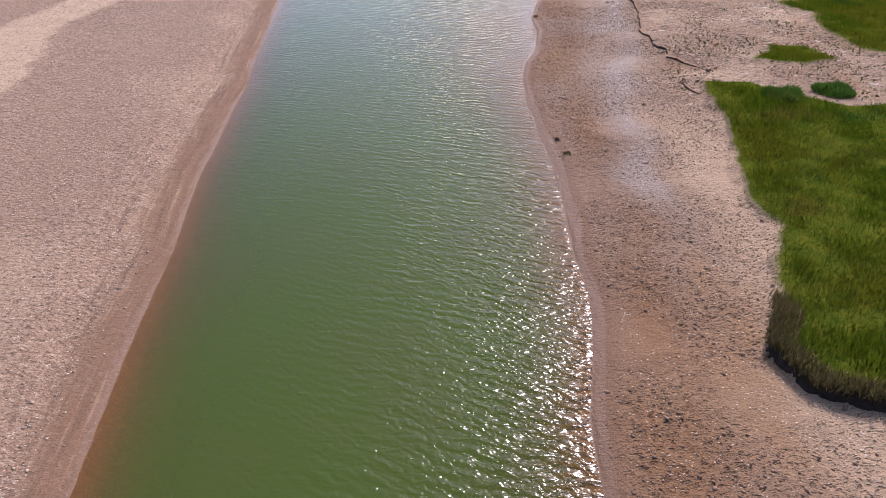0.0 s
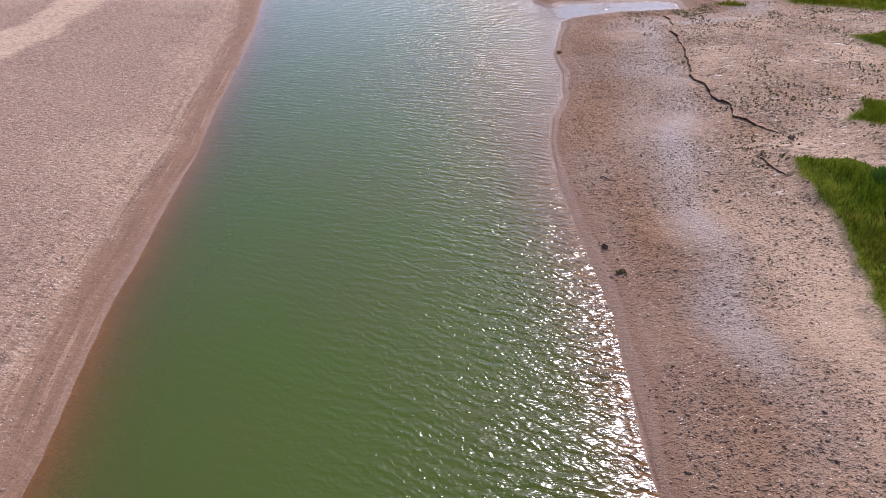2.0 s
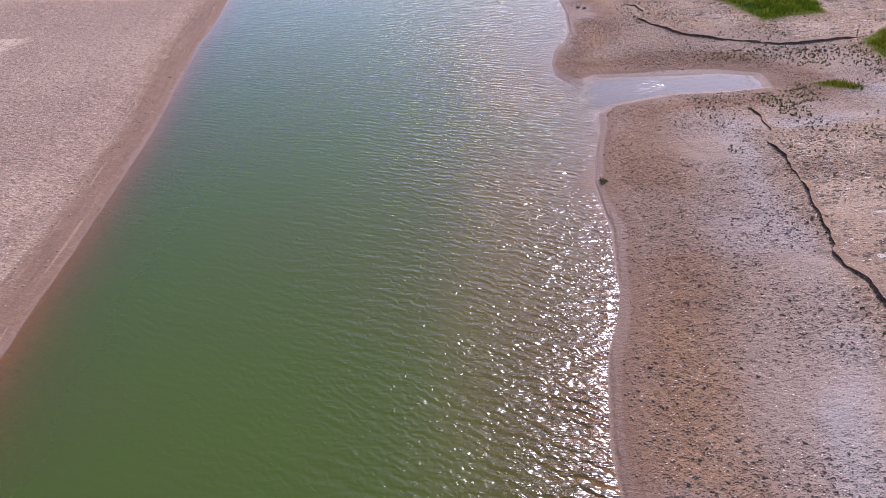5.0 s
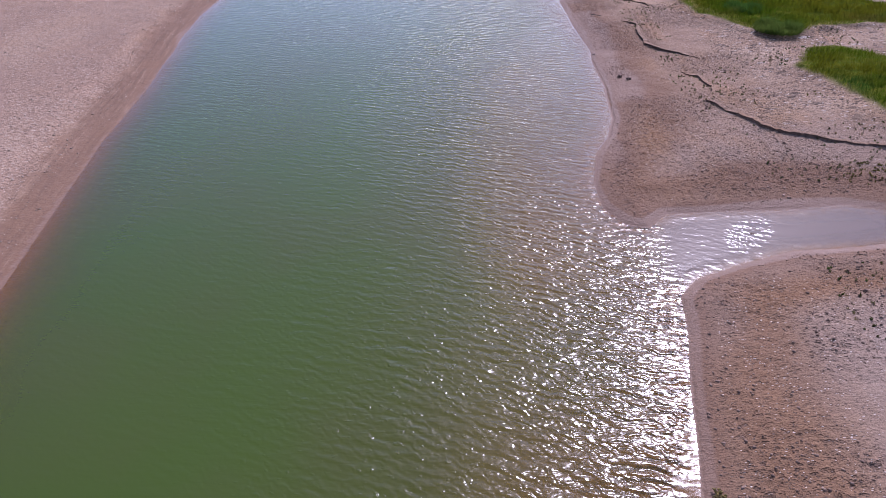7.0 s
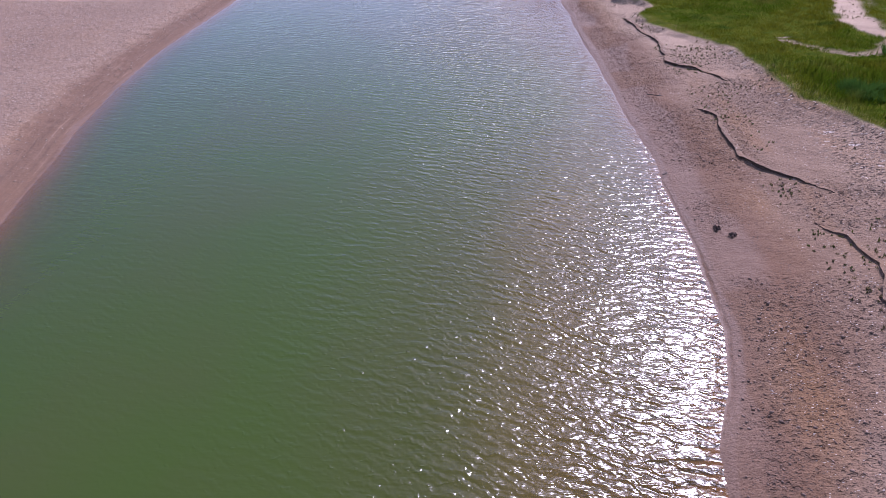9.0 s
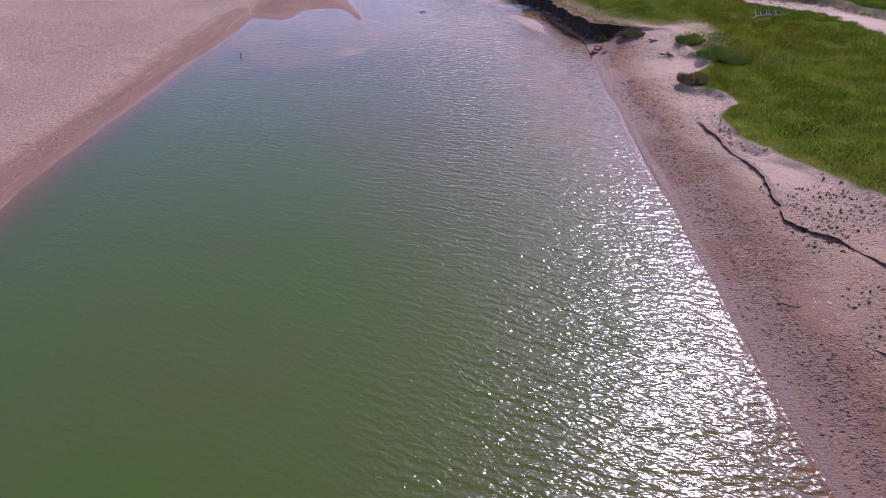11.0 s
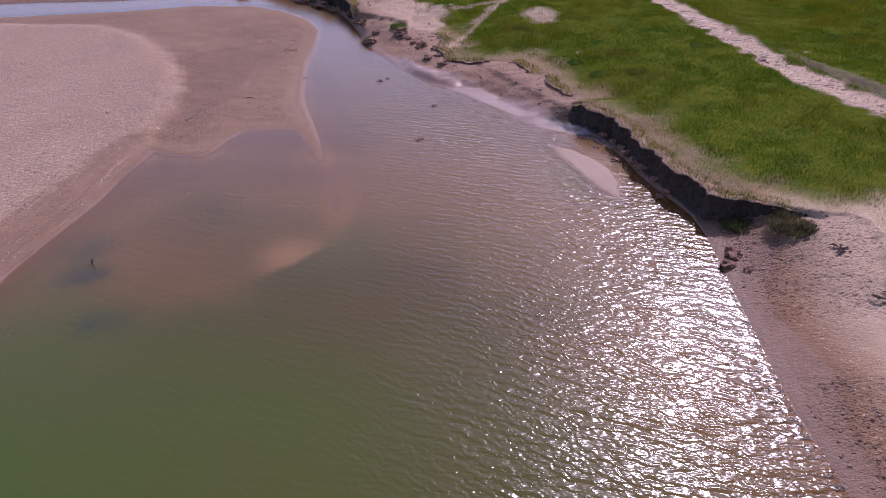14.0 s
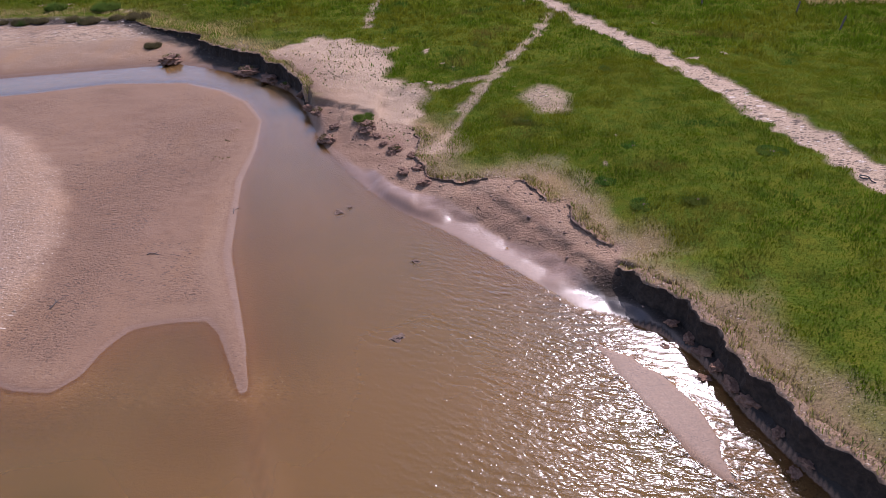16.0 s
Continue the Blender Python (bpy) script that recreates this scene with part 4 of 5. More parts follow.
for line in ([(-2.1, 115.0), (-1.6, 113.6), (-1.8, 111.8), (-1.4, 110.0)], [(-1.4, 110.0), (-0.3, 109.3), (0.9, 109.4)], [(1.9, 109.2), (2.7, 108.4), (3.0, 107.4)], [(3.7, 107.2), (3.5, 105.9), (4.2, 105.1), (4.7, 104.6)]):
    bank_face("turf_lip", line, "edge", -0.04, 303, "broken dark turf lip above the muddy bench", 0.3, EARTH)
# Low bank edge, near-black to stand for the shade under the grass.
bank_face("grass_bank_face", [(9.2, 10.4), (9.0, 9.9), (8.45, 8.5), (8.75, 7.5), (9.9, 6.7), (12, 5.3), (14, 4.2)], "near", -0.02, 304, "low dark earth edge under the marsh grass", 0.12, SHADED_PEAT, SHADED_PEAT)
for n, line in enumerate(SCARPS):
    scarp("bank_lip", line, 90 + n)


# ---- grass ----
def blades(name, spots, heights, straws, seed, width=0.03, mat=None):
    """Bent, tapered blades, one triangle each, as one mesh."""
    r = np.random.RandomState(seed)
    n = len(spots)
    turn = r.rand(n) * 2 * math.pi
    lean = (0.15 + 0.55 * r.rand(n)) * heights
    way = r.rand(n) * 2 * math.pi
    half = width * (0.6 + 0.8 * r.rand(n)) * 0.5
    a = spots + np.stack([np.cos(turn) * half, np.sin(turn) * half, np.full(n, -0.02)], -1)
    b = spots - np.stack([np.cos(turn) * half, np.sin(turn) * half, np.full(n, 0.02)], -1)
    c = spots + np.stack([np.cos(way) * lean, np.sin(way) * lean, heights], -1)
    co = np.stack([a, b, c], 1).reshape(-1, 3).astype(np.float32)
    me = bpy.data.meshes.new(name)
    me.vertices.add(3 * n)
    me.vertices.foreach_set("co", co.ravel())
    me.loops.add(3 * n)
    me.loops.foreach_set("vertex_index", np.arange(3 * n, dtype=np.int32))
    me.polygons.add(n)
    me.polygons.foreach_set("loop_start", np.arange(0, 3 * n, 3, dtype=np.int32))
    me.attributes.new("straw", "FLOAT", "POINT").data.foreach_set("value", np.repeat(straws, 3).astype(np.float32))
    me.update(calc_edges=True)
    # a sward takes the light from above as one soft surface
    up = np.stack([np.cos(way) * 0.35, np.sin(way) * 0.35, np.ones(n)], -1)
    up = np.repeat(up / np.linalg.norm(up, axis=1, keepdims=True), 3, axis=0)
    me.normals_split_custom_set(up.tolist())
    me.materials.append(mat or GRASS)
    return new(name, me)


def strewn(x0, x1, y0, y1, per, seed):
    r = np.random.RandomState(seed)
    n = int((x1 - x0) * (y1 - y0) * per)
    return x0 + (x1 - x0) * r.rand(n), y0 + (y1 - y0) * r.rand(n), r.rand(n)


def sow(name, x0, x1, y0, y1, per, seed, label, width=0.03, tall=0.3, mat=None):
    x, y, r = strewn(x0, x1, y0, y1, per, seed)
    s = survey(x, y)
    edge = np.maximum.reduce([s["meadow"], s["near"], s["isle"]])
    tuft = grain(x, y, 0.7, 31)
    ok = r < (1 - ramp(s["peat"], 0.2, 0.5)) * s["grass"] * (0.75 + 0.5 * tuft) * (0.45 + 0.55 * ramp(edge, 0, 0.7)) * (1 - 0.6 * ramp(y, 88, 92) * (1 - ramp(edge + 0.7 * grain(x, y, 2.5, 21), 0.4, 2.6)))
    x, y, s, edge, tuft = x[ok], y[ok], {k: v[ok] for k, v in s.items()}, edge[ok], tuft[ok]
    lush = grain(x, y, 4.0, 32)
    high = tall * (0.55 + 0.35 * ramp(edge, 0, 1.2) + 0.35 * lush * ramp(edge, 0, 1.5) + 0.3 * tuft)
    dry_rim = 1.3 + 1.9 * ramp(y, 89, 93)
    straw = np.clip(0.62 - 0.35 * (1 - ramp(y, 26, 40)) + 0.12 * ramp(y, 91, 94) - 0.6 * ramp(edge + 0.5 * tuft, 0.0, dry_rim) + 0.10 * ramp(grain(x, y, 2.6, 33), 0.4, 0.8) + 0.28 * ramp(-x, 2, 7) * ramp(y, 112, 116) * (1 - ramp(edge, 3.0, 9.0)), 0, 1)
    ob = blades(name, np.stack([x, y, s["h"]], -1), np.maximum(high, 0.06), straw, seed + 1, width, mat)
    return tagged(ob, label, "grass", kind="stuff")


sow("salt_marsh_grass", 7.5, 26, 4, 42, 800, 41, "lush green marsh grass beside the sand", 0.022, 0.16, MARSH)
sow("bank_grass", 13, 28, 42, 72, 300, 43, "green grass tufts on the dry plain", 0.03, 0.22)
sow("meadow_grass", -12, 26, 72, 122, 405, 45, "green and olive meadow grass above the cut bank", 0.032, 0.09)
sow("far_meadow_grass", -40, 46, 122, 150, 130, 47, "olive meadow grass beyond the track", 0.05, 0.2)

sow("outer_marsh_grass", 26, 42, 2, 58, 70, 55, "coarse green grass farther back on the plain", 0.07, 0.3, MARSH)
sow("outer_meadow_grass", 26, 60, 64, 122, 32, 57, "coarse olive grass farther back in the meadow", 0.10, 0.3)

r = np.random.RandomState(52)
tufts, keep = [], []
for lx, ly, lz, nx, ny in LIPS:
    for k in range(22):
        into = 0.55 * r.rand(len(lx)) ** 1.3 - 0.02
        along = 0.06 * (r.rand(len(lx)) - 0.5)
        tufts.append(np.stack([lx + nx * into - ny * along, ly + ny * into + nx * along, lz - 0.01], -1))
        keep.append(r.rand(len(lx)) < 0.35 + 0.5 * ramp(grain(lx, ly, 0.6, 53), -0.3, 0.5))
tufts = np.concatenate(tufts)[np.concatenate(keep)]
ob = blades("bank_edge_grass", tufts, 0.05 + 0.13 * r.rand(len(tufts)), 0.25 + 0.6 * r.rand(len(tufts)), 54, 0.03)
tagged(ob, "thin dry grass hanging over the bank's edge", "grass", kind="stuff")

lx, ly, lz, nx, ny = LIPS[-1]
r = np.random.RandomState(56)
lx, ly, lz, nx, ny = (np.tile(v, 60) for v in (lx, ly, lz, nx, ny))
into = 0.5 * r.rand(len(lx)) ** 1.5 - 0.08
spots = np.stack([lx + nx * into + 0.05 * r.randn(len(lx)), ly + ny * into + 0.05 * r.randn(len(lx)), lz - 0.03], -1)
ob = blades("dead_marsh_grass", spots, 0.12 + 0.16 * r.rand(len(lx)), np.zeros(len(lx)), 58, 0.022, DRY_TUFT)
tagged(ob, "brown dead grass hanging over the dark earth edge", "grass", kind="stuff")

x, y, r = strewn(24, 46, 133, 146, 40, 49)
ob = blades("dry_reeds", np.stack([x, y, survey(x, y)["h"]], -1), 0.5 + 0.5 * r, 0.7 + 0.3 * r, 50, 0.05)
tagged(ob, "pale dry reeds at the far side of the meadow", "reeds", kind="stuff")


def sprigs(name, x, y, seed, tall, wide, label):
    """Small low plants, five leaves each."""
    s = survey(x, y)
    r = np.random.RandomState(seed)
    keep = (r.rand(len(x)) < ramp(grain(x, y, 1.4, 51) + 0.6 * grain(x, y, 5.0, 52) + 0.4, 0.0, 0.9)) & (s["grass"] < 0.3) & (s["d"] > 1.0)
    x, y, z = x[keep], y[keep], s["h"][keep]
    n = 5
    spots = np.stack([np.repeat(v, n) for v in (x, y, z)], -1)
    spots[:, :2] += (r.rand(len(spots), 2) - 0.5) * wide
    ob = blades(name, spots, tall * (0.5 + r.rand(len(spots))), np.repeat(0.9 * r.rand(len(x)) ** 2, n), seed, wide, SALT_PLANT)
    return tagged(ob, label, "plants", kind="stuff")


x, y, _ = strewn(10.6, 24, 22, 84, 12, 61)
bx, by, _ = strewn(-11, 0, 113, 130, 7, 64)
cx, cy, _ = strewn(13.5, 24, 42, 50.5, 26, 65)
x, y = np.concatenate([x, bx, cx]), np.concatenate([y, by, cy])
sprigs("low_plants", x, y, 62, 0.06, 0.055, "sparse low salt-marsh plants on the dry plain")


# ---- crumbs, shells and pebbles ----
def lumps(name, x, y, size, mat, seed, label, sink=0.3):
    """Small uneven stones or crumbs as one mesh."""
    r = np.random.RandomState(seed)
    n = len(x)
    z = survey(x, y)["h"]
    axes = np.array([(1, 0, 0), (0, 1, 0), (-1, 0, 0), (0, -1, 0), (0, 0, 1), (0, 0, -1)], float)
    faces = np.array([(0, 1, 4), (1, 2, 4), (2, 3, 4), (3, 0, 4), (1, 0, 5), (2, 1, 5), (3, 2, 5), (0, 3, 5)])
    shape = axes[None] * (0.6 + 0.8 * r.rand(n, 6, 1)) + 0.25 * (r.rand(n, 6, 3) - 0.5)
    shape = shape * np.stack([size * (0.8 + 0.8 * r.rand(n)), size, size * 0.6], -1)[:, None]
    a = r.rand(n) * 6.28
    c, w = np.cos(a)[:, None], np.sin(a)[:, None]
    co = np.stack([shape[..., 0] * c - shape[..., 1] * w + x[:, None], shape[..., 0] * w + shape[..., 1] * c + y[:, None], shape[..., 2] + (z + size * (0.6 - sink) * 0.6)[:, None]], -1)
    tri = (faces[None] + 6 * np.arange(n)[:, None, None]).reshape(-1, 3)
    me = bpy.data.meshes.new(name)
    me.vertices.add(6 * n)
    me.vertices.foreach_set("co", co.astype(np.float32).ravel())
    me.loops.add(tri.size)
    me.loops.foreach_set("vertex_index", tri.ravel().astype(np.int32))
    me.polygons.add(len(tri))
    me.polygons.foreach_set("loop_start", np.arange(0, tri.size, 3, dtype=np.int32))
    me.update(calc_edges=True)
    me.materials.append(mat)
    return tagged(new(name, me), label, "stones", kind="stuff")


def choose(x0, x1, y0, y1, per, seed, test):
    x, y, r = strewn(x0, x1, y0, y1, per, seed)
    s = survey(x, y)
    ok = test(s, x, y, r)
    return x[ok], y[ok]


x, y = choose(4, 14, 4, 96, 40, 71, lambda s, x, y, r: s["right"] & (s["d"] > 0.25) & (s["grass"] < 0.2) & ((y < 74) | (s["d"] < 1.6)) & (r < ramp(grain(x, y, 2.3, 18) + 0.7, 0.1, 1.0)))
lumps("mud_crumbs", x, y, 0.014 + 0.03 * np.random.RandomState(72).rand(len(x)) ** 2, CRUMB, 73, "small trodden crumbs of brown mud")
x, y = choose(-24, -5, 4, 104, 18, 74, lambda s, x, y, r: ~s["right"] & (s["d"] > 0.35) & ((y < 97) | (s["hump"] > 0.4)) & (r < 0.2 + 0.5 * ramp(grain(x, y, 3.0, 75), -0.3, 0.6) + np.exp(-((s["d"] - 1.5) / 0.7) ** 2)))
lumps("beach_pebbles", x, y, 0.012 + 0.032 * np.random.RandomState(76).rand(len(x)) ** 2, SHELL, 77, "pale shells and pebbles on the beach")
x, y = choose(-20, 8, 93, 131, 22, 78, lambda s, x, y, r: (s["earth"] > 0.3) & (y > 93) & ((s["wrack"] > 0.1) | (y < 102)) & (r < 0.3) | (s["right"] & (s["d"] > 0.5) & (s["wrack"] > 0.1) & (s["meadow"] < 0) & (y > 96) & (r < 0.07)))
lumps("bank_rubble", x, y, 0.02 + 0.055 * np.random.RandomState(79).rand(len(x)) ** 2, RUBBLE, 80, "brown crumbled earth along the cut bank")


# ---- single things ----
def part(name, bm, mat, parent=None, label=""):
    me = bpy.data.meshes.new(name)
    bm.to_mesh(me)
    bm.free()
    me.materials.append(mat)
    ob = new(name, me)
    ob.parent = parent
    return tagged(ob, label) if label else ob


def rise(x, y):
    return float(survey(np.array([float(x)]), np.array([float(y)]))["h"][0])


def clod_mesh(size, flat, seed, rough=0.4):
    bm = bmesh.new()
    bmesh.ops.create_icosphere(bm, subdivisions=3, radius=1.0)
    for v in bm.verts:
        k = 1 + rough * noise.noise(v.co * 1.3 + Vector((seed * 3.1, 0, 0))) + rough * 0.7 * noise.noise(v.co * 3.7 + Vector((0, seed * 2.3, 0)))
        v.co = Vector((v.co.x * 1.25, v.co.y * 0.9, v.co.z * flat)) * k * size
    return bm


def tube(bm, points, radii, sides=7):
    rings = []
    for n, (q, r) in enumerate(zip(points, radii)):
        q = Vector(q)
        ahead = (Vector(points[min(n + 1, len(points) - 1)]) - Vector(points[max(n - 1, 0)])).normalized()
        side = ahead.cross(Vector((0.13, 0.21, 1))).normalized()
        up = side.cross(ahead)
        rings.append([bm.verts.new(q + r * (math.cos(a) * side + math.sin(a) * up)) for a in np.linspace(0, 2 * math.pi, sides, False)])
    for a, b in zip(rings, rings[1:]):
        for k in range(sides):
            bm.faces.new((a[k], a[(k + 1) % sides], b[(k + 1) % sides], b[k]))
    bm.faces.new(rings[0][::-1])
    bm.faces.new(rings[-1])


def leaf_mesh(radius, height, count, seed, wide):
    r = random.Random(seed)
    bm = bmesh.new()
    for _ in range(count):
        a, k = r.random() * 6.28, math.sqrt(r.random()) * radius
        x, y = math.cos(a) * k, math.sin(a) * k
        h = height * (1 - 0.45 * (k / radius) ** 2) * (0.5 + 0.5 * r.random()) * (1 + 0.35 * math.sin(a * 3 + seed))
        lean, t = (0.1 + 0.5 * r.random()) * h * 0.6, r.random() * 6.28
        dx, dy = math.cos(t) * wide / 2, math.sin(t) * wide / 2
        out = Vector((math.cos(a) * lean, math.sin(a) * lean, h)) + Vector((r.uniform(-0.5, 0.5), r.uniform(-0.5, 0.5), 0)) * h
        base = Vector((x, y, -0.03))
        p1, p2 = bm.verts.new(base + Vector((dx, dy, 0))), bm.verts.new(base - Vector((dx, dy, 0)))
        midp = base + out * 0.55 + Vector((0, 0, 0.08 * h))
        p3, p4 = bm.verts.new(midp - Vector((dx, dy, 0)) * 0.8), bm.verts.new(midp + Vector((dx, dy, 0)) * 0.8)
        p5 = bm.verts.new(base + out)
        bm.faces.new((p1, p2, p3, p4))
        bm.faces.new((p4, p3, p5))
    return bm


def turf_clod(x, y, size, seed, grassy, label):
    ob = part("turf_clod", clod_mesh(size, 0.5, seed, 0.65), CLAY)
    ob.matrix_world = pose(x, y, rise(x, y) + 0.16 * size, 0, 0, seed * 67)
    if grassy:
        top = part("turf_grass", leaf_mesh(size * 0.9, 0.14, 140, seed, 0.03), DRY_TUFT, ob, "dull brownish grass still rooted on top")
        top.location = (0, 0, size * 0.42)
        top["kind"] = "stuff"
    return tagged(ob, label, "turf", group="fallen turf clods")


for n, (x, y, size, grassy) in enumerate([(-6.9, 117.3, 0.28, 1), (-6.2, 114.9, 0.36, 1), (-5.9, 115.8, 0.22, 0), (-4.3, 115.1, 0.42, 1), (-3.9, 114.5, 0.22, 0), (-2.9, 112.8, 0.3, 1), (-2.4, 110.6, 0.24, 0), (-7.5, 118.6, 0.3, 0), (-8.3, 120.9, 0.32, 0), (-9.6, 122.9, 0.3, 1), (-3.4, 113.6, 0.16, 0), (-2.1, 112.0, 0.2, 0),
                                          (-1.8, 110.7, 0.2, 0), (-1.5, 109.6, 0.22, 0), (-10.9, 124.3, 0.5, 0), (-12.6, 125.9, 0.55, 1), (-18.2, 128.9, 0.6, 1)]):
    turf_clod(x, y, size, n + 1, grassy, "fallen clod of dark earth with matted grass below the bank" if grassy else "bare fallen clod of dark earth below the bank")
for n, (x, y, size) in enumerate([(7.95, 92.1, 0.24), (7.7, 91.6, 0.2), (8.15, 91.3, 0.14), (5.1, 100.2, 0.13), (5.7, 98.95, 0.16), (6.65, 96.0, 0.15)]):
    turf_clod(x, y, size, n + 31, False, "dark wet clod of peat at the water's edge")
for n, (x, y, size) in enumerate([(5.5, 100.95, 0.14), (5.8, 100.3, 0.17), (5.95, 99.75, 0.2), (6.15, 99.1, 0.2), (6.25, 98.5, 0.2), (6.4, 97.9, 0.2), (6.7, 96.95, 0.14), (6.95, 96.1, 0.13)]):
    turf_clod(x, y, size, n + 51, False, "brown slumped block of earth at the foot of the cut bank")


def tussock(x, y, radius, height, seed, mat, label):
    ob = part("grass_tussock", clod_mesh(radius * 0.16, 0.2, seed, 0.3), EARTH)
    ob.matrix_world = pose(x, y, rise(x, y), 0, 0, seed * 31)
    part("leaves", leaf_mesh(radius, height * 0.75, int(2600 * radius), seed, 0.024), mat, ob)
    return tagged(ob, label, "tussock", group="tussocks at the grass edge")


for n, (x, y, radius, height, dark) in enumerate([(11.1, 85.5, 0.7, 0.5, 1), (12.2, 90.4, 0.7, 0.45, 0), (12.8, 88.2, 0.8, 0.45, 0), (13.6, 87.6, 0.8, 0.4, 0), (9.8, 92.9, 0.7, 0.4, 1), (8.6, 93.7, 0.6, 0.35, 1),
                                                  (17.1, 64.0, 1.1, 0.7, 0), (16.8, 68.0, 1.0, 0.6, 0), (21.0, 72.8, 1.0, 0.7, 0), (14.3, 22.7, 0.8, 0.55, 0), (16.7, 23.5, 0.8, 0.45, 0),
                                                  (-34.0, 137.8, 0.5, 0.4, 1), (-32.3, 137.5, 0.75, 0.6, 1), (-31.0, 137.7, 0.6, 0.45, 1), (-28.6, 137.8, 0.5, 0.6, 1), (-27.2, 137.4, 0.8, 0.6, 1), (-25.3, 137.9, 0.6, 0.5, 1), (-31.2, 140.6, 0.8, 0.7, 0), (-27.2, 140.4, 1.1, 0.7, 0), (-23.6, 137.6, 0.9, 0.6, 1), (-20.3, 131.4, 0.55, 0.5, 1), (-4.5, 116.0, 0.5, 0.35, 0), (2.9, 114.2, 0.6, 0.18, 0), (6.8, 111.1, 0.5, 0.13, 0), (6.1, 106.6, 0.5, 0.13, 0), (7.9, 106.6, 0.5, 0.12, 0), (11.7, 109.7, 0.6, 0.13, 0), (5.2, 108.6, 0.4, 0.12, 0), (7.8, 120.3, 0.55, 0.15, 0), (1.4, 125.8, 0.6, 0.18, 0)]):
    tussock(x, y, radius, height, n + 1, DRY_TUFT if dark else TUFT, "brownish dry tussock at the edge of the sand" if dark else "dense dark green tussock taller than the grass round it")


def fence_post(x, y, height, lean, label):
    bm = bmesh.new()
    tube(bm, [(0, 0, -0.3), (0, 0, height * 0.5), (0.01, 0, height - 0.04), (0.01, 0, height)], [0.062, 0.058, 0.054, 0.035], 8)
    ob = part("fence_post", bm, WOOD)
    ob.matrix_world = pose(x, y, rise(x, y), 0, lean, 20)
    return tagged(ob, label, "post", group="fence posts in the meadow")


fence_post(22.9, 126.8, 0.85, 14, "weathered dark wooden post leaning in the meadow")
fence_post(22.1, 130.8, 0.75, 8, "weathered dark wooden post in the meadow")
fence_post(17.1, 134.1, 0.8, 2, "short weathered post among tall grass")

bm = bmesh.new()
tube(bm, [(0.16 * math.cos(a) - 0.02, 0.11 * math.sin(a), 0.02 + 0.012 * a) for a in np.linspace(0.4, 5.6, 22)] + [(0.2, -0.13, 0.03), (0.34, -0.17, 0.02)], [0.022] * 24, 8)
hose = part("hose_loop", bm, RUBBER)
hose.matrix_world = pose(13.9, 107.3, rise(13.9, 107.3) + 0.03, 12, 0, -30)
tagged(hose, "curled piece of black hose on the sandy track", "hose")


def stick(x, y, length, turn, seed, mat, label):
    r = random.Random(seed)
    bm = bmesh.new()
    pts = [(length * (k / 6 - 0.5), 0.10 * length * math.sin(k * 0.9 + seed) + r.uniform(-0.02, 0.02), 0.02 + 0.02 * math.sin(k)) for k in range(7)]
    tube(bm, pts, [0.02 * (1 - 0.1 * k) for k in range(7)], 6)
    tube(bm, [pts[3], (pts[3][0] + 0.12 * length, 0.16 * length, 0.03), (pts[3][0] + 0.2 * length, 0.28 * length, 0.02)], [0.014, 0.01, 0.006], 5)
    ob = part("driftwood_stick", bm, mat)
    ob.matrix_world = pose(x, y, rise(x, y), 0, 0, turn)
    return tagged(ob, label, "driftwood", group="sticks on the shore")


stick(6.0, 24.1, 0.55, -15, 1, WOOD, "dark curved stick lying on the mud")
stick(9.4, 69.7, 0.9, 5, 2, WOOD, "thin dark stick lying on the mud")
stick(8.1, 63.0, 0.4, 40, 3, WOOD, "short dark stick near the water's edge")
stick(-12.6, 102.7, 0.6, 70, 4, WOOD, "dark stick at the toe of the beach")
stick(-8.7, 108.5, 0.45, 80, 5, WOOD, "dark stick on the wet sand spit")
stick(-10.6, 105.4, 0.5, 10, 6, WOOD, "dark stick on the wet sand spit")


def weed(x, y, size, seed, mat, label):
    r = random.Random(seed)
    bm = bmesh.new()
    for _ in range(16):
        a, k = r.random() * 6.28, r.random() * size
        p0 = Vector((math.cos(a) * k, math.sin(a) * k, 0.01))
        t = r.random() * 6.28
        step = Vector((math.cos(t), math.sin(t), 0)) * size * 0.3
        tube(bm, [p0, p0 + step + Vector((0, 0, 0.05)), p0 + step * 2 + Vector((0, 0, 0.015))], [0.022, 0.028, 0.01], 5)
    ob = part("weed_clump", bm, mat)
    ob.matrix_world = pose(x, y, rise(x, y), 0, 0, seed * 50)
    return tagged(ob, label, "seaweed", group="weed clumps on the shore")


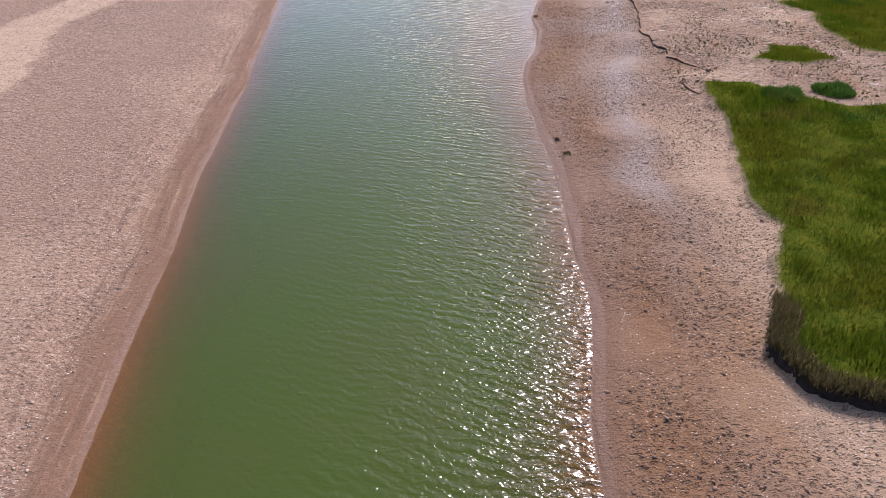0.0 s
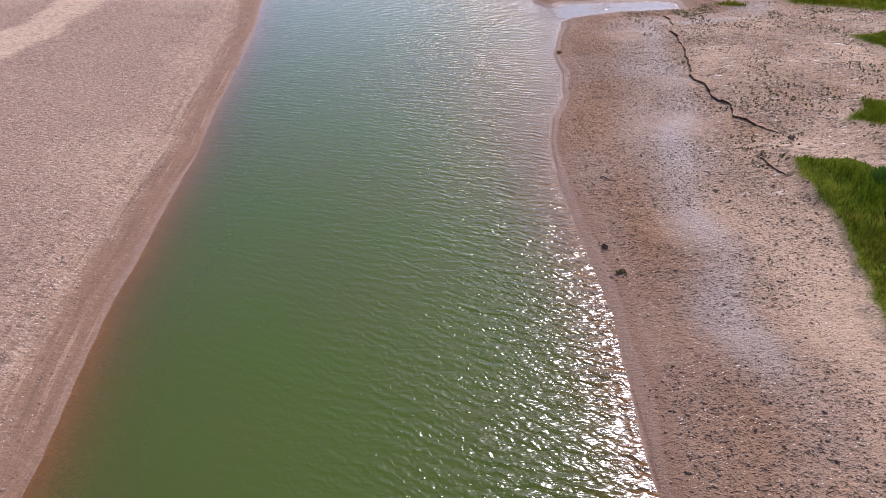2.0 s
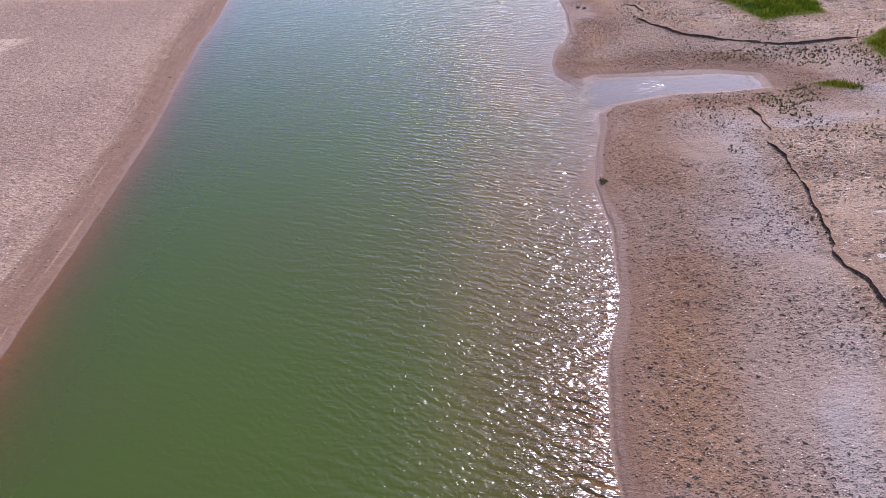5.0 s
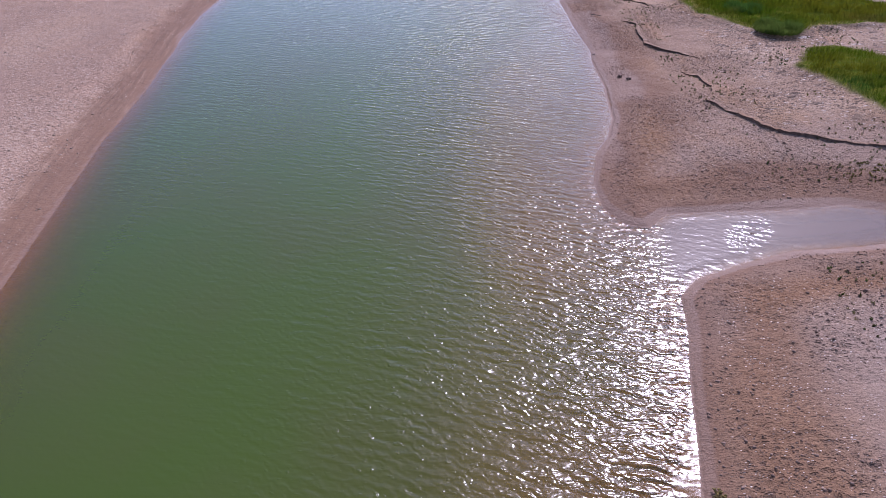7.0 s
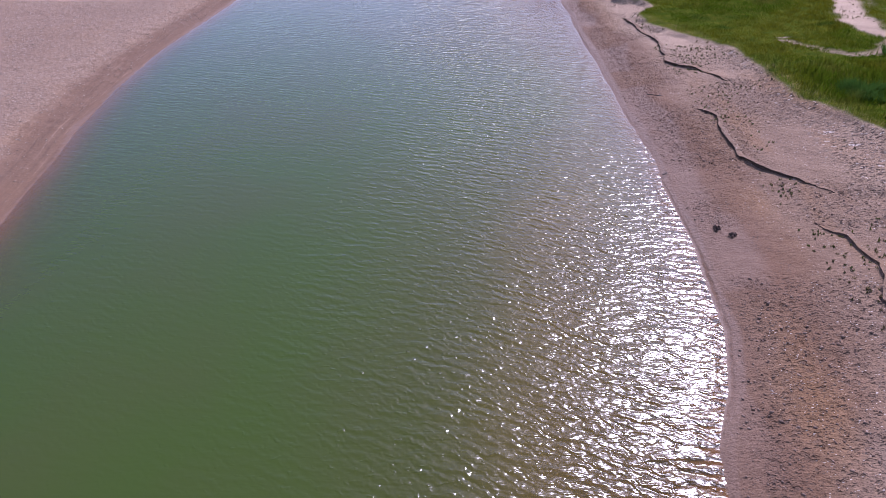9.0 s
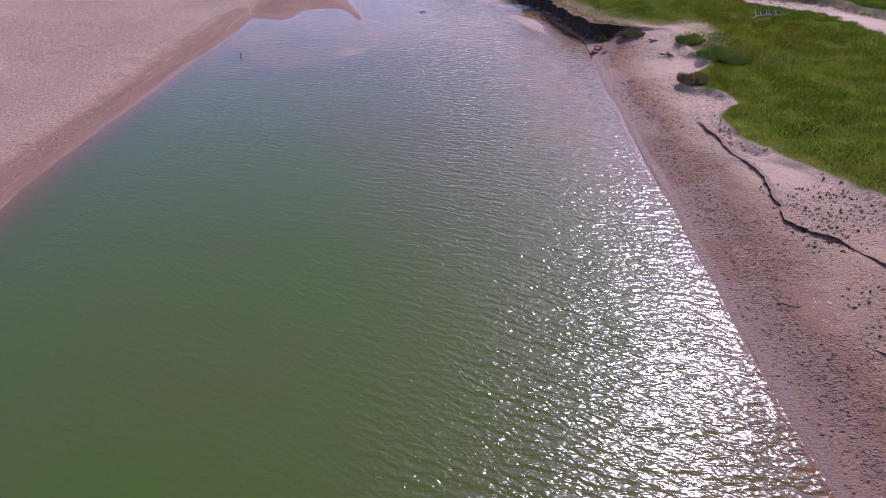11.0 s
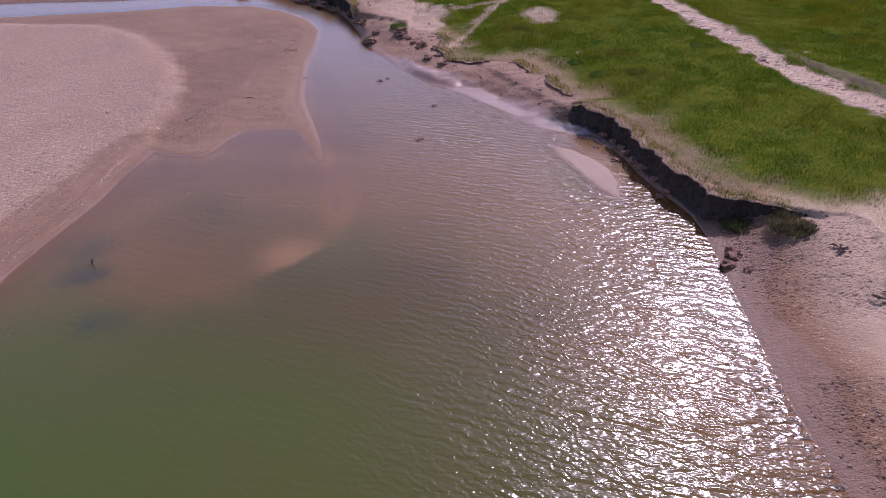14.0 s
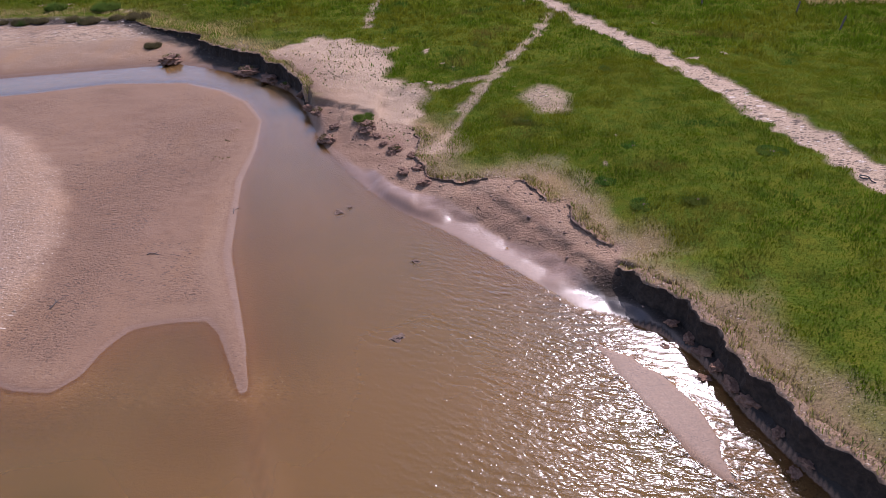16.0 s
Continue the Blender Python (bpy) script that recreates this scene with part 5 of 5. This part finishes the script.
for n, (x, y, size) in enumerate([(5.2, 20.4, 0.10), (8.6, 59.3, 0.13), (8.9, 58.9, 0.10), (10.9, 89.2, 0.35), (10.7, 91.6, 0.25), (12.6, 26.2, 0.18)]):
    weed(x, y, size, n + 1, EARTH, "dark tangled clump of drift weed on the sand")
for n, (x, y, size) in enumerate([(5.4, 19.2, 0.10), (6.2, 37.7, 0.18)]):
    weed(x, y, size, n + 11, YELLOW_WEED, "yellowish tangled clump of weed on the mud")


def sunk_stone(x, y, size, seed):
    ob = part("sunken_stone", clod_mesh(size, 0.5, seed, 0.5), EARTH)
    ob.matrix_world = pose(x, y, -0.05, 0, 0, seed * 40)
    return tagged(ob, "dark weedy stone just under the shallow water", "stone", group="stones in the shallows")


for n, (x, y, size) in enumerate([(-4.75, 108.2, 0.2), (-1.75, 104.7, 0.16), (-2.1, 100.8, 0.2), (-4.4, 108.6, 0.14)]):
    sunk_stone(x, y, size, n + 3)

bm = bmesh.new()
tube(bm, [(0, 0, -1.2), (0.02, 0, 0.05), (0.05, 0.02, 0.2)], [0.03, 0.028, 0.02], 7)
stake = part("wooden_stake", bm, WOOD)
stake.matrix_world = pose(-11.4, 91.3, 0.0)
tagged(stake, "thin dark stake standing in the shallow water", "stake")


def dead_branch(x, y, turn, label):
    r = random.Random(5)
    bm = bmesh.new()
    stem = [(-0.9 + 0.3 * k, 0.08 * math.sin(k * 1.3), 0.12 + 0.10 * math.sin(k * 0.6)) for k in range(7)]
    tube(bm, stem, [0.045 - 0.005 * k for k in range(7)], 7)
    for k in range(1, 7):
        for sgn in (1, -1):
            q = Vector(stem[k])
            a = Vector((0.16 + 0.1 * r.random(), sgn * (0.2 + 0.15 * r.random()), 0.12 * r.random()))
            tube(bm, [q, q + a, q + a * 1.8 + Vector((0, 0, 0.1))], [0.02, 0.013, 0.005], 5)
    ob = part("dead_branch", bm, BLEACHED)
    ob.matrix_world = pose(x, y, rise(x, y) + 0.12, 0, 0, turn)
    return tagged(ob, label, "branch")


dead_branch(17.0, 93.5, 25, "bleached dead branch lying in the meadow grass")
